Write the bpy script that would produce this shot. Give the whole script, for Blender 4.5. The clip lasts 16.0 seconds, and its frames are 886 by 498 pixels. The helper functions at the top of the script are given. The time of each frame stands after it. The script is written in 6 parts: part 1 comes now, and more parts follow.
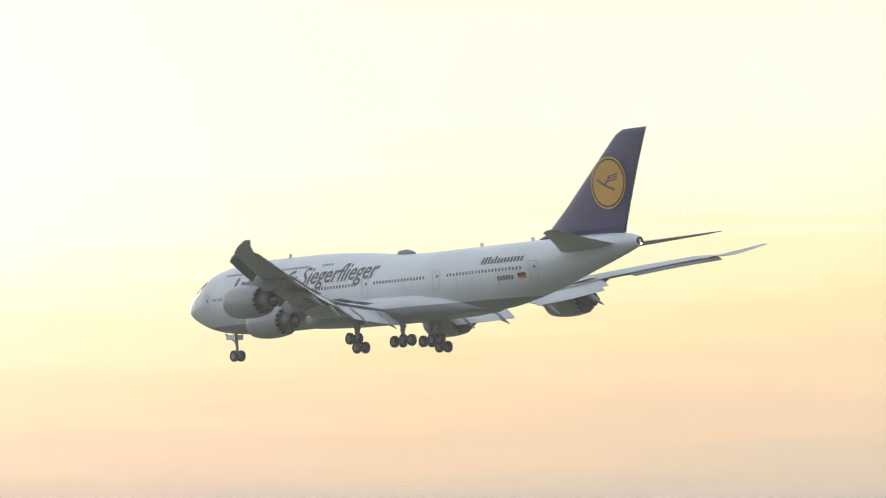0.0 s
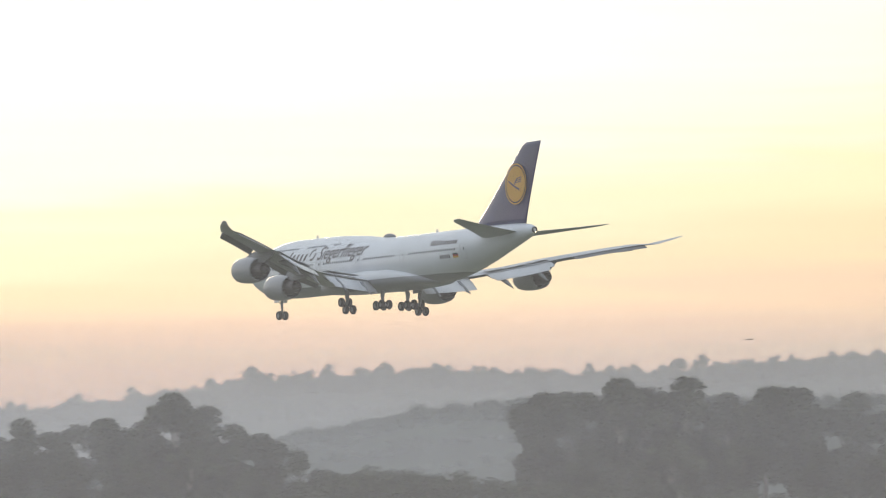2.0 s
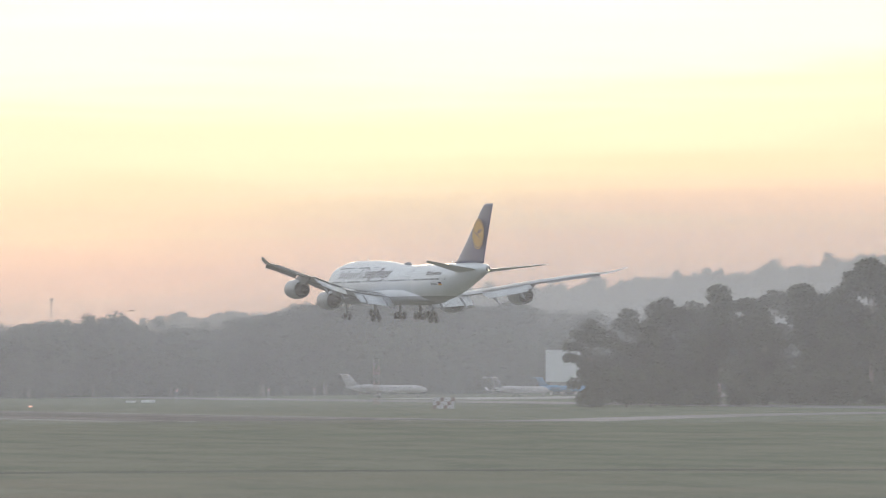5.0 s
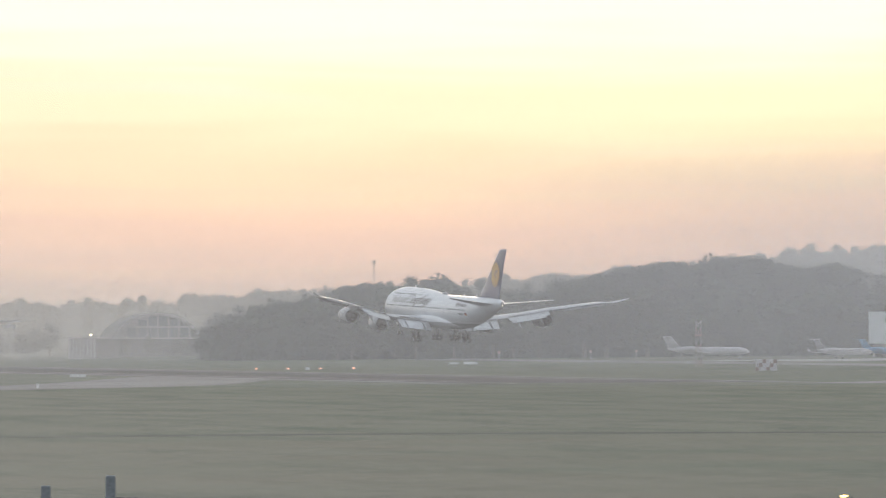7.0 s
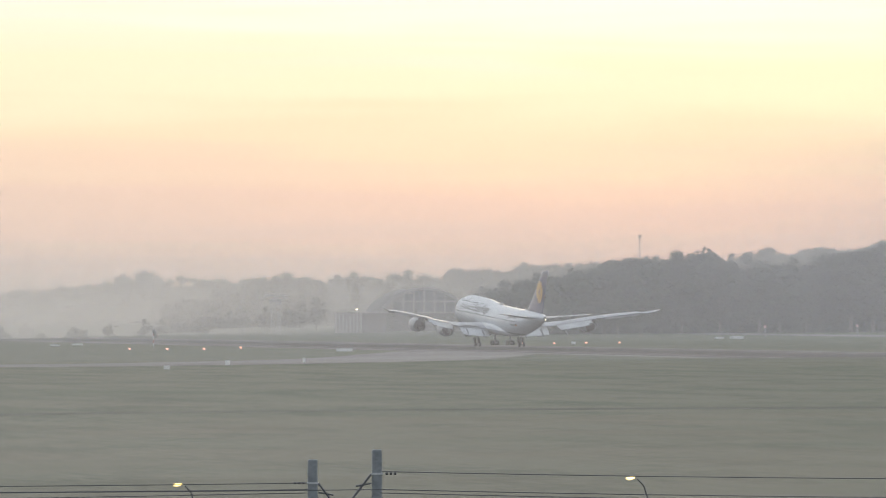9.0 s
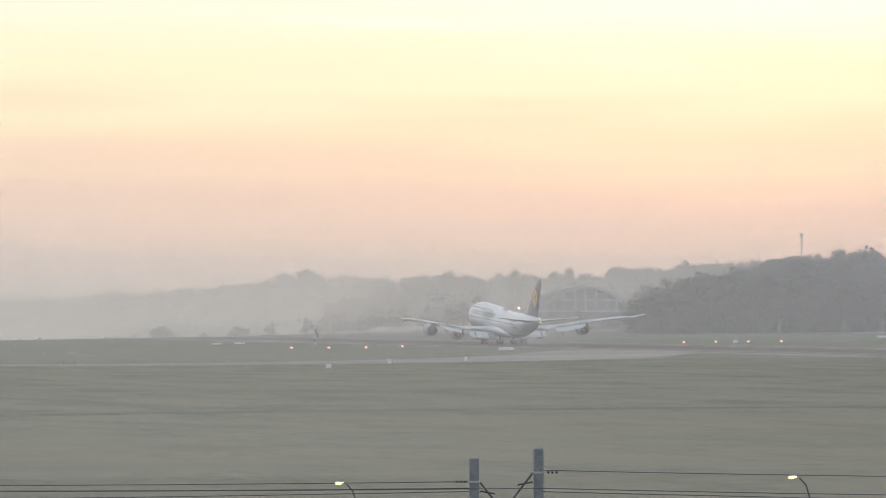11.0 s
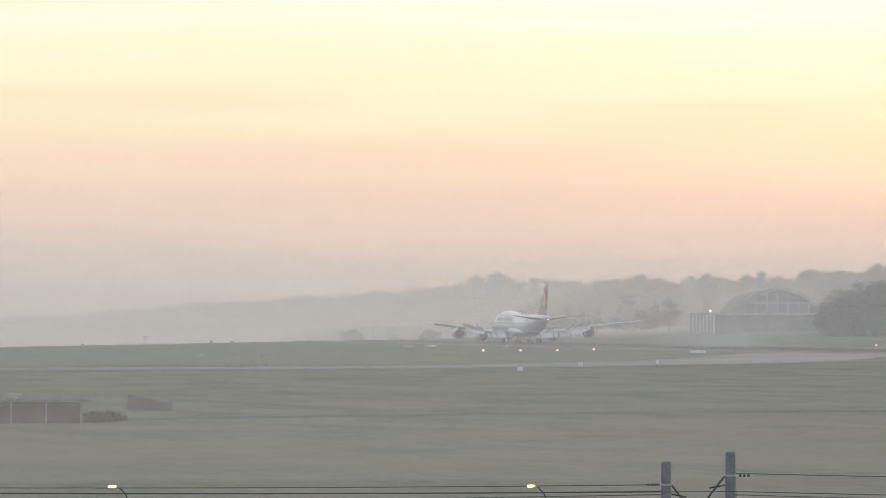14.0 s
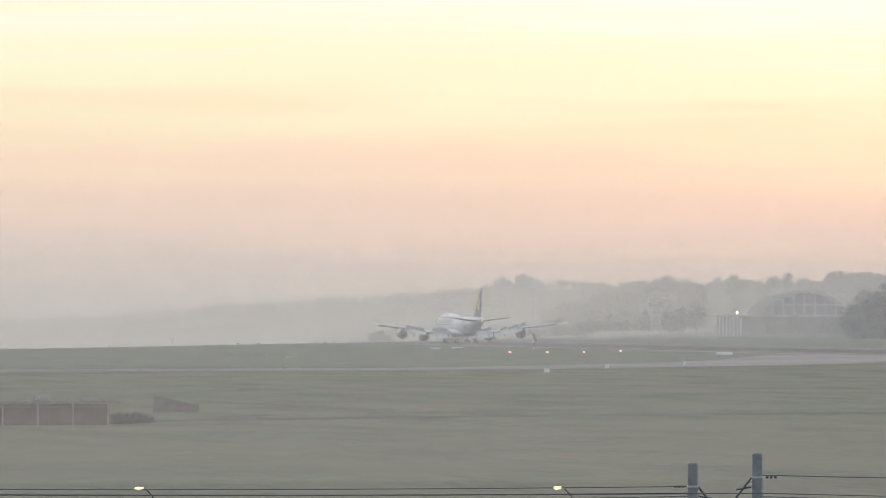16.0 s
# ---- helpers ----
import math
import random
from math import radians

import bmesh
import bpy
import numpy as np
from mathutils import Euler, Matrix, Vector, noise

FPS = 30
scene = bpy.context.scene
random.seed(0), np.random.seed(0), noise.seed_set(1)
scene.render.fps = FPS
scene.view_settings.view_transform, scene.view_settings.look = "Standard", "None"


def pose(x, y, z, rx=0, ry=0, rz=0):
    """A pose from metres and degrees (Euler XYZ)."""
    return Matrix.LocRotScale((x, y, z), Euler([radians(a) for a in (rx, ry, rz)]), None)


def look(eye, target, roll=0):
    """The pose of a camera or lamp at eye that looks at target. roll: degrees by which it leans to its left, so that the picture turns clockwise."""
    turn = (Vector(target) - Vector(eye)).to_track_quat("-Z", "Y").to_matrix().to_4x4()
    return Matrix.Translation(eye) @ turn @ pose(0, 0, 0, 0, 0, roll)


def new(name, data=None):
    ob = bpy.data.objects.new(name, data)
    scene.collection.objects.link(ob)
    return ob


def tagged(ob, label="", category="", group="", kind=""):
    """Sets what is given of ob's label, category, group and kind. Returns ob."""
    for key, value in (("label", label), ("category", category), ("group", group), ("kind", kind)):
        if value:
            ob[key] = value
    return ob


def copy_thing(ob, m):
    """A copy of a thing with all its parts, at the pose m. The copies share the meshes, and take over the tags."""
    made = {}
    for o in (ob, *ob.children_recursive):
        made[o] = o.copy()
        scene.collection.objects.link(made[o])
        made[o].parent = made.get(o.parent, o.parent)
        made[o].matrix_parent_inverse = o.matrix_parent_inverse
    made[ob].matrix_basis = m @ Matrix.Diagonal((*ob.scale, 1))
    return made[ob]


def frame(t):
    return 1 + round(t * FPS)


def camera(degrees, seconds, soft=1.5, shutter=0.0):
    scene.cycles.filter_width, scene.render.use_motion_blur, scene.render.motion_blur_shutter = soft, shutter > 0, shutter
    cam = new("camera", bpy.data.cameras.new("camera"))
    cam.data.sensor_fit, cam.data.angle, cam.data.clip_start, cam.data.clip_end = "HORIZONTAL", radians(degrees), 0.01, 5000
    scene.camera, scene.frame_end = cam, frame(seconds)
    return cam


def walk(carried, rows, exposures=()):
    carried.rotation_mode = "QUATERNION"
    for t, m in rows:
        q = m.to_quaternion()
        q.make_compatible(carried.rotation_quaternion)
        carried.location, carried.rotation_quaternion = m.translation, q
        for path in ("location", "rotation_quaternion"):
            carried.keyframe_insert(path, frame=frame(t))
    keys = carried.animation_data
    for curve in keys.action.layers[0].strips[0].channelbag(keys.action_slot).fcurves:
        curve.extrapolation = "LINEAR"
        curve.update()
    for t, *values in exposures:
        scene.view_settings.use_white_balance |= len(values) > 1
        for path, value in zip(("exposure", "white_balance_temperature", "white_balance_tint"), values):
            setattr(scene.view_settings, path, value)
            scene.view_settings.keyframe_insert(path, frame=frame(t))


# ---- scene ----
EYE = 7.87
cam = camera(10.307, 16.0, soft=1.05, shutter=0.35)
walk(cam, [
    (0.0, pose(0, 0, EYE, 94.987, 0.14, -38.450)),
    (0.5, pose(0, 0, EYE, 94.521, 0.14, -35.930)),
    (1.0, pose(0, 0, EYE, 93.838, 0.14, -33.430)),
    (1.5, pose(0, 0, EYE, 93.320, 0.14, -31.464)),
    (2.0, pose(0, 0, EYE, 93.060, 0.14, -29.641)),
    (2.5, pose(0, 0, EYE, 92.738, 0.14, -28.030)),
    (3.0, pose(0, 0, EYE, 92.497, 0.14, -26.644)),
    (3.5, pose(0, 0, EYE, 92.238, 0.14, -25.164)),
    (6.0, pose(0, 0, EYE, 91.223, 0.14, -19.599)),
    (6.5, pose(0, 0, EYE, 91.161, 0.14, -18.665)),
    (7.0, pose(0, 0, EYE, 91.076, 0.14, -17.778)),
    (7.5, pose(0, 0, EYE, 91.001, 0.14, -16.998)),
    (8.0, pose(0, 0, EYE, 90.873, 0.14, -16.136)),
    (8.5, pose(0, 0, EYE, 90.811, 0.14, -15.345)),
    (11.0, pose(0, 0, EYE, 90.774, 0.14, -12.795)),
    (11.5, pose(0, 0, EYE, 90.786, 0.14, -12.329)),
    (12.0, pose(0, 0, EYE, 90.792, 0.14, -11.551)),
    (12.5, pose(0, 0, EYE, 90.779, 0.14, -10.715)),
    (13.0, pose(0, 0, EYE, 90.790, 0.14, -10.560)),
    (13.5, pose(0, 0, EYE, 90.804, 0.14, -10.569)),
    (14.0, pose(0, 0, EYE, 90.813, 0.14, -10.562)),
    (14.5, pose(0, 0, EYE, 90.819, 0.14, -10.539)),
    (15.0, pose(0, 0, EYE, 90.818, 0.14, -10.492)),
    (15.5, pose(0, 0, EYE, 90.845, 0.14, -10.412)),
    (16.0, pose(0, 0, EYE, 90.834, 0.14, -10.251)),
], exposures=[(0.0, 0.0), (16.0, 0.0)])

# the aircraft: seconds, way along the runway, height of its wheels' ground line, nose-up degrees, bank degrees
RUNWAY_X = 313.3
FLIGHT = [
    (0.0, 400.1, 42.34, -0.18, -2.80),
    (0.5, 441.1, 40.36, -0.23, -2.35),
    (1.0, 482.3, 38.44, -0.36, -1.90),
    (1.5, 523.5, 36.60, -0.54, -1.15),
    (2.0, 564.6, 34.63, -0.66, 0.05),
    (2.5, 605.7, 32.64, -0.78, 1.15),
    (3.0, 646.8, 30.40, -0.88, 1.75),
    (3.5, 687.9, 27.95, -0.94, 1.80),
    (6.0, 893.8, 12.95, 1.33, 0.80),
    (6.5, 935.2, 10.67, 1.54, 0.90),
    (7.0, 976.5, 8.41, 1.78, 1.00),
    (7.5, 1017.8, 6.21, 2.13, 1.05),
    (8.0, 1059.1, 4.20, 2.56, 1.00),
    (8.5, 1100.3, 2.53, 3.00, 0.85),
    (9.2, 1157.4, 0.98, 3.30, 0.40),
    (9.9, 1214.4, 0.22, 3.20, 0.00),
    (10.4, 1254.5, 0.02, 3.00, -0.25),
    (11.0, 1302.7, 0.01, 2.89, -0.35),
    (11.5, 1342.8, 0.01, 2.84, -0.45),
    (12.0, 1382.8, 0.00, 2.73, -0.30),
    (12.5, 1422.5, 0.01, 2.71, 0.00),
    (13.0, 1462.1, 0.01, 2.30, -0.05),
    (13.5, 1501.6, -0.03, 0.48, -0.20),
    (14.0, 1540.8, -0.02, 0.20, -0.10),
    (14.5, 1579.9, 0.04, 0.05, 0.00),
    (15.0, 1618.9, -0.01, 0.08, 0.00),
    (15.5, 1657.8, -0.02, 0.13, 0.00),
    (16.0, 1696.7, 0.01, 0.14, -0.10),
]

# ---------------------------------------------------------------- world, sun
SUN_BEARING = 22.0   # degrees to the right of the runway's direction


def make_world():
    w = bpy.data.worlds.new("dusk_sky")
    scene.world = w
    w.use_nodes = True
    nt = w.node_tree
    nt.nodes.clear()
    N, L = nt.nodes.new, nt.links.new

    def math_node(op, a, b=None, clamp=False):
        n = N("ShaderNodeMath")
        n.operation, n.use_clamp = op, clamp
        for i, v in enumerate((a, b)):
            if v is None:
                continue
            if isinstance(v, (int, float)):
                n.inputs[i].default_value = v
            else:
                L(v, n.inputs[i])
        return n.outputs[0]

    out, bg = N("ShaderNodeOutputWorld"), N("ShaderNodeBackground")
    co = N("ShaderNodeTexCoord").outputs["Generated"]
    xyz = N("ShaderNodeSeparateXYZ")
    L(co, xyz.inputs[0])
    az = math_node("ARCTAN2", xyz.outputs[0], xyz.outputs[1])
    turn = math_node("SUBTRACT", math_node("MULTIPLY", az, 57.2958), SUN_BEARING)
    az = math_node("ABSOLUTE", turn)
    az = math_node("MINIMUM", az, math_node("SUBTRACT", 360.0, az))
    el = math_node("MULTIPLY", math_node("ARCSINE", xyz.outputs[2]), 57.2958)
    # the glow lies lowest under the sun and rises faster on its far side
    bow = math_node("MULTIPLY", math_node("SQRT", math_node("ADD", math_node("MULTIPLY", turn, turn), 6.0)), 0.06)
    lift = math_node("SUBTRACT", math_node("MINIMUM", math_node("ADD", bow, math_node("MULTIPLY", turn, 0.04)), 3.0), 0.31)
    # long flat streaks of thin cloud
    mp = N("ShaderNodeMapping")
    mp.inputs["Scale"].default_value = (3.0, 3.0, 60.0)
    L(co, mp.inputs[0])
    nz = N("ShaderNodeTexNoise")
    nz.inputs["Scale"].default_value, nz.inputs["Detail"].default_value, nz.inputs["Distortion"].default_value = 3.0, 4.0, 0.6
    L(mp.outputs[0], nz.inputs[0])
    streak = math_node("MULTIPLY", math_node("SUBTRACT", nz.outputs[0], 0.5), 1.6)
    e = math_node("ADD", math_node("SUBTRACT", el, lift), streak)
    f = math_node("DIVIDE", math_node("ADD", e, 2.0), 12.0, True)
    ramp = N("ShaderNodeValToRGB")
    cr = ramp.color_ramp
    cr.interpolation = "EASE"
    stops = [(-2.0, (0.50, 0.48, 0.47)), (0.0, (0.65, 0.575, 0.535)), (0.65, (0.80, 0.645, 0.56)), (1.25, (0.935, 0.695, 0.56)),
             (1.75, (1.0, 0.75, 0.57)), (2.3, (1.00, 0.84, 0.585)), (2.95, (1.01, 0.965, 0.68)), (4.0, (1.03, 1.03, 0.94)), (5.0, (1.04, 1.04, 1.04)), (7.0, (1.03, 1.03, 1.02)), (10.0, (0.97, 0.98, 0.94))]
    while len(cr.elements) < len(stops):
        cr.elements.new(0.5)
    for s, (deg, c) in zip(cr.elements, stops):
        s.position, s.color = (deg + 2.0) / 12.0, (*c, 1)
    L(f, ramp.inputs[0])
    # the haze far to the sun's right is yellower
    gold, tint = N("ShaderNodeMapRange"), N("ShaderNodeMix")
    gold.inputs[1].default_value, gold.inputs[2].default_value = 9.0, 16.0
    L(turn, gold.inputs[0])
    tint.data_type, tint.blend_type = "RGBA", "MULTIPLY"
    tint.inputs[7].default_value = (1.0, 0.985, 0.83, 1)
    L(gold.outputs[0], tint.inputs[0])
    # low under the sun it is rosier
    near, low, rose = N("ShaderNodeMapRange"), N("ShaderNodeMapRange"), N("ShaderNodeMix")
    near.inputs[1].default_value, near.inputs[2].default_value = 14.0, 4.0
    low.inputs[1].default_value, low.inputs[2].default_value = 2.9, 1.4
    L(az, near.inputs[0])
    L(el, low.inputs[0])
    rose.data_type, rose.blend_type = "RGBA", "MULTIPLY"
    rose.inputs[7].default_value = (1.14, 1.0, 0.97, 1)
    L(math_node("MULTIPLY", near.outputs[0], low.outputs[0]), rose.inputs[0])
    L(ramp.outputs[0], rose.inputs[6])
    L(rose.outputs[2], tint.inputs[6])
    # towards the zenith and away from the sun the sky is bluer and dimmer
    up = N("ShaderNodeMapRange")
    up.inputs[1].default_value, up.inputs[2].default_value = 8.0, 60.0
    L(el, up.inputs[0])
    away = N("ShaderNodeMapRange")
    away.inputs[1].default_value, away.inputs[2].default_value = 25.0, 150.0
    L(az, away.inputs[0])
    dim = math_node("MAXIMUM", up.outputs[0], math_node("MULTIPLY", away.outputs[0], 0.85))
    mix = N("ShaderNodeMix")
    mix.data_type = "RGBA"
    L(dim, mix.inputs[0])
    L(tint.outputs[2], mix.inputs[6])
    mix.inputs[7].default_value = (0.55, 0.64, 0.78, 1)
    L(mix.outputs[2], bg.inputs[0])
    bg.inputs[1].default_value = 1.0
    # the clear sky above the haze
    sky, bg2, add = N("ShaderNodeTexSky"), N("ShaderNodeBackground"), N("ShaderNodeAddShader")
    sky.sky_type, sky.sun_disc = "NISHITA", False
    sky.sun_elevation, sky.sun_rotation = radians(5), radians(SUN_BEARING)
    L(sky.outputs[0], bg2.inputs[0])
    bg2.inputs[1].default_value = 0.004
    L(bg.outputs[0], add.inputs[0])
    L(bg2.outputs[0], add.inputs[1])
    L(add.outputs[0], out.inputs[0])


make_world()
sun = new("sun", bpy.data.lights.new("sun", "SUN"))
sun.data.energy, sun.data.angle, sun.data.color = 0.55, radians(14), (1.0, 0.78, 0.55)
sun.matrix_world = look((0, 0, 0), (-math.sin(radians(SUN_BEARING)), -math.cos(radians(SUN_BEARING)), -0.10))
scene.cycles.transparent_max_bounces = 64


# ---------------------------------------------------------------- materials
def material(name, color, rough=0.6, metal=0.0, vary=0.15, scale=1.0, detail=0.3, bump=0.0, bump_scale=8.0, second=None, emit=0.0, coat=0.0, per_object=0.0, spec=0.5, stretch=None):
    """Base colour varied at two scales (metres), fine relief, gloss."""
    m = bpy.data.materials.new(name)
    m.use_nodes = True
    nt = m.node_tree
    b = nt.nodes["Principled BSDF"]
    N, L = nt.nodes.new, nt.links.new
    b.inputs["Roughness"].default_value, b.inputs["Metallic"].default_value = rough, metal
    b.inputs["Coat Weight"].default_value = coat
    b.inputs["Specular IOR Level"].default_value = spec
    if emit:
        b.inputs["Base Color"].default_value = (*color, 1)
        b.inputs["Emission Color"].default_value = (*color, 1)
        b.inputs["Emission Strength"].default_value = emit
        return m
    co = N("ShaderNodeTexCoord").outputs["Object"]
    if stretch:
        mp = N("ShaderNodeMapping")
        mp.inputs["Rotation"].default_value, mp.inputs["Scale"].default_value = (0, 0, radians(stretch[0])), stretch[1:]
        L(co, mp.inputs[0])
        co = mp.outputs[0]

    def noise_node(s, d):
        n = N("ShaderNodeTexNoise")
        n.inputs["Scale"].default_value, n.inputs["Detail"].default_value = s, d
        L(co, n.inputs["Vector"])
        return n.outputs[0]

    big, small = noise_node(scale, 3.0), noise_node(scale * 9.0, 5.0)
    mx = N("ShaderNodeMath")
    mx.operation = "MULTIPLY_ADD"
    L(small, mx.inputs[0])
    mx.inputs[1].default_value = detail
    L(big, mx.inputs[2])
    rp = N("ShaderNodeValToRGB")
    lo = [max(0, c * (1 - vary)) for c in color]
    hi = second or [min(1, c * (1 + vary)) for c in color]
    rp.color_ramp.elements[0].position, rp.color_ramp.elements[0].color = 0.38 + detail / 2 - 0.08, (*lo, 1)
    rp.color_ramp.elements[1].position, rp.color_ramp.elements[1].color = 0.62 + detail / 2 + 0.08, (*hi, 1)
    L(mx.outputs[0], rp.inputs[0])
    col = rp.outputs[0]
    if per_object:
        inf, hs, mr = N("ShaderNodeObjectInfo"), N("ShaderNodeHueSaturation"), N("ShaderNodeMapRange")
        mr.inputs[3].default_value, mr.inputs[4].default_value = 1 - per_object, 1 + per_object
        L(inf.outputs["Random"], mr.inputs[0])
        L(mr.outputs[0], hs.inputs["Value"])
        L(col, hs.inputs["Color"])
        col = hs.outputs[0]
    L(col, b.inputs["Base Color"])
    if bump:
        bp = N("ShaderNodeBump")
        bp.inputs["Strength"].default_value, bp.inputs["Distance"].default_value = bump, 0.05
        L(noise_node(bump_scale, 6.0), bp.inputs["Height"])
        L(bp.outputs[0], b.inputs["Normal"])
    return m


def mist_material(name, color, density, z_low, z_high, wisps=0.3, floor=0.0, size=0.0015, until=None, since=None):
    """Thin suspended droplets: mostly clear, the rest scatters light through."""
    m = bpy.data.materials.new(name)
    m.use_nodes = True
    nt = m.node_tree
    nt.nodes.clear()
    N, L = nt.nodes.new, nt.links.new
    geo, xyz, mr, nz, mp = N("ShaderNodeNewGeometry"), N("ShaderNodeSeparateXYZ"), N("ShaderNodeMapRange"), N("ShaderNodeTexNoise"), N("ShaderNodeMapping")
    L(geo.outputs["Position"], xyz.inputs[0])
    mr.interpolation_type = "SMOOTHERSTEP"
    L(xyz.outputs[2], mr.inputs[0])
    for i, v in ((1, z_low), (2, z_high), (3, density), (4, floor)):
        mr.inputs[i].default_value = v
    mp.inputs["Scale"].default_value = (size, size, size * 6)
    L(geo.outputs["Position"], mp.inputs[0])
    nz.inputs["Scale"].default_value, nz.inputs["Detail"].default_value = 1.0, 3.0
    L(mp.outputs[0], nz.inputs[0])
    w = N("ShaderNodeMapRange")
    w.inputs[1].default_value, w.inputs[2].default_value, w.inputs[3].default_value, w.inputs[4].default_value = 0.3, 0.7, 1 - wisps, 1 + wisps
    L(nz.outputs[0], w.inputs[0])
    mu = N("ShaderNodeMath")
    mu.operation = "MULTIPLY"
    L(mr.outputs[0], mu.inputs[0])
    L(w.outputs[0], mu.inputs[1])
    for cut, lo, hi in ((until, 1.0, 0.0), (since, 0.0, 1.0)):
        if not cut:
            continue
        side, m2 = N("ShaderNodeMapRange"), N("ShaderNodeMath")
        side.interpolation_type = "SMOOTHSTEP"
        L(xyz.outputs[0], side.inputs[0])
        for i, v in ((1, cut[0]), (2, cut[1]), (3, lo), (4, hi)):
            side.inputs[i].default_value = v
        m2.operation = "MULTIPLY"
        L(mu.outputs[0], m2.inputs[0])
        L(side.outputs[0], m2.inputs[1])
        mu = m2
    clear, dif, trl, both, mix, out = N("ShaderNodeBsdfTransparent"), N("ShaderNodeBsdfDiffuse"), N("ShaderNodeBsdfTranslucent"), N("ShaderNodeMixShader"), N("ShaderNodeMixShader"), N("ShaderNodeOutputMaterial")
    dif.inputs[0].default_value = trl.inputs[0].default_value = (*color, 1)
    both.inputs[0].default_value = 0.94   # droplets scatter mostly onwards
    L(dif.outputs[0], both.inputs[1])
    L(trl.outputs[0], both.inputs[2])
    L(mu.outputs[0], mix.inputs[0])
    L(clear.outputs[0], mix.inputs[1])
    L(both.outputs[0], mix.inputs[2])
    L(mix.outputs[0], out.inputs[0])
    return m


def grass_material():
    """Mown turf: green and straw patches, darker damp streaks, drier towards the road."""
    m = material("grass", (0.115, 0.138, 0.092), 1.0, spec=0.0, vary=0.18, scale=0.05, detail=0.9, bump=0.8, bump_scale=0.8, stretch=(-12, 2.2, 0.7, 1.0), second=(0.17, 0.18, 0.125))
    nt = m.node_tree
    b = nt.nodes["Principled BSDF"]
    src = b.inputs["Base Color"].links[0].from_socket
    N, L = nt.nodes.new, nt.links.new
    co = N("ShaderNodeTexCoord").outputs["Object"]
    xyz = N("ShaderNodeSeparateXYZ")
    L(co, xyz.inputs[0])

    def patches(scale, sx, lo, hi, amount):
        mp, nz, mr = N("ShaderNodeMapping"), N("ShaderNodeTexNoise"), N("ShaderNodeMapRange")
        mp.inputs["Scale"].default_value = (sx, 1, 1)
        L(co, mp.inputs[0])
        L(mp.outputs[0], nz.inputs["Vector"])
        nz.inputs["Scale"].default_value, nz.inputs["Detail"].default_value = scale, 6.0
        nz.inputs["Roughness"].default_value = 0.65
        for k, v in ((1, lo), (2, hi), (3, 0.0), (4, amount)):
            mr.inputs[k].default_value = v
        L(nz.outputs[0], mr.inputs[0])
        return mr.outputs[0]

    def blend(fac, a, colour):
        mx = N("ShaderNodeMix")
        mx.data_type = "RGBA"
        L(fac, mx.inputs[0])
        L(a, mx.inputs[6])
        mx.inputs[7].default_value = (*colour, 1)
        return mx.outputs[2]

    dry, mul = N("ShaderNodeMapRange"), N("ShaderNodeMath")
    dry.interpolation_type = "SMOOTHSTEP"
    for k, v in ((1, 402.0), (2, 360.0), (3, 0.2), (4, 1.15)):
        dry.inputs[k].default_value = v
    L(xyz.outputs[1], dry.inputs[0])
    mul.operation = "MULTIPLY"
    L(dry.outputs[0], mul.inputs[0])
    L(patches(0.02, 1.3, 0.36, 0.62, 0.6), mul.inputs[1])
    c = blend(mul.outputs[0], src, (0.20, 0.18, 0.125))
    c = blend(patches(0.011, 1.0, 0.48, 0.66, 0.5), c, (0.085, 0.118, 0.07))
    c = blend(patches(0.25, 2.6, 0.52, 0.72, 0.3), c, (0.06, 0.072, 0.045))
    L(c, b.inputs["Base Color"])
    return m


GRASS = grass_material()
ASPHALT = material("asphalt", (0.18, 0.175, 0.175), 0.85, spec=0.15, vary=0.3, scale=0.02, detail=0.4)
RUNWAY = material("runway_asphalt", (0.05, 0.05, 0.054), 0.95, spec=0.05, vary=0.4, scale=0.015, detail=0.4, second=(0.09, 0.09, 0.09))
CONCRETE = material("concrete", (0.34, 0.33, 0.31), 0.85, vary=0.2, scale=0.8, detail=0.5, bump=0.4, bump_scale=25)
POLE = material("weathered_concrete", (0.26, 0.27, 0.285), 0.9, vary=0.25, scale=1.5, detail=0.5, bump=0.3, bump_scale=30)
TYRE_MARK = material("tyre_mark", (0.028, 0.028, 0.03), 0.95, spec=0.05, vary=0.5, scale=0.02)
SOIL = material("soil", (0.105, 0.11, 0.085), 1.0, spec=0.0, vary=0.4, scale=0.03)
LEAF = material("leaf", (0.035, 0.050, 0.025), 0.8, spec=0.15, vary=0.45, scale=0.09, detail=0.6, per_object=0.2, second=(0.055, 0.068, 0.034))
FAR_LEAF = material("woodland_leaf", (0.032, 0.045, 0.025), 1.0, spec=0.0, vary=0.4, scale=0.02, detail=0.6)
BARK = material("bark", (0.12, 0.10, 0.08), 0.9, vary=0.3, scale=1.5)
WHITE = material("white_paint", (0.80, 0.80, 0.80), 0.32, vary=0.05, scale=0.25, coat=0.3)
GREY_PAINT = material("grey_paint", (0.27, 0.275, 0.285), 0.6, vary=0.12, scale=0.3, spec=0.25)
WING_PAINT = material("wing_paint", (0.52, 0.53, 0.55), 0.4, vary=0.12, scale=0.25)
FLAP_PAINT = material("flap_paint", (0.70, 0.71, 0.72), 0.4, vary=0.1, scale=0.3)
DARK_WELL = material("wheel_well", (0.05, 0.05, 0.055), 0.7)
BLUE = material("dark_blue_paint", (0.024, 0.026, 0.105), 0.3, vary=0.1, scale=0.3, coat=0.4)
YELLOW = material("yellow_paint", (0.62, 0.33, 0.05), 0.4, vary=0.06, scale=0.5)
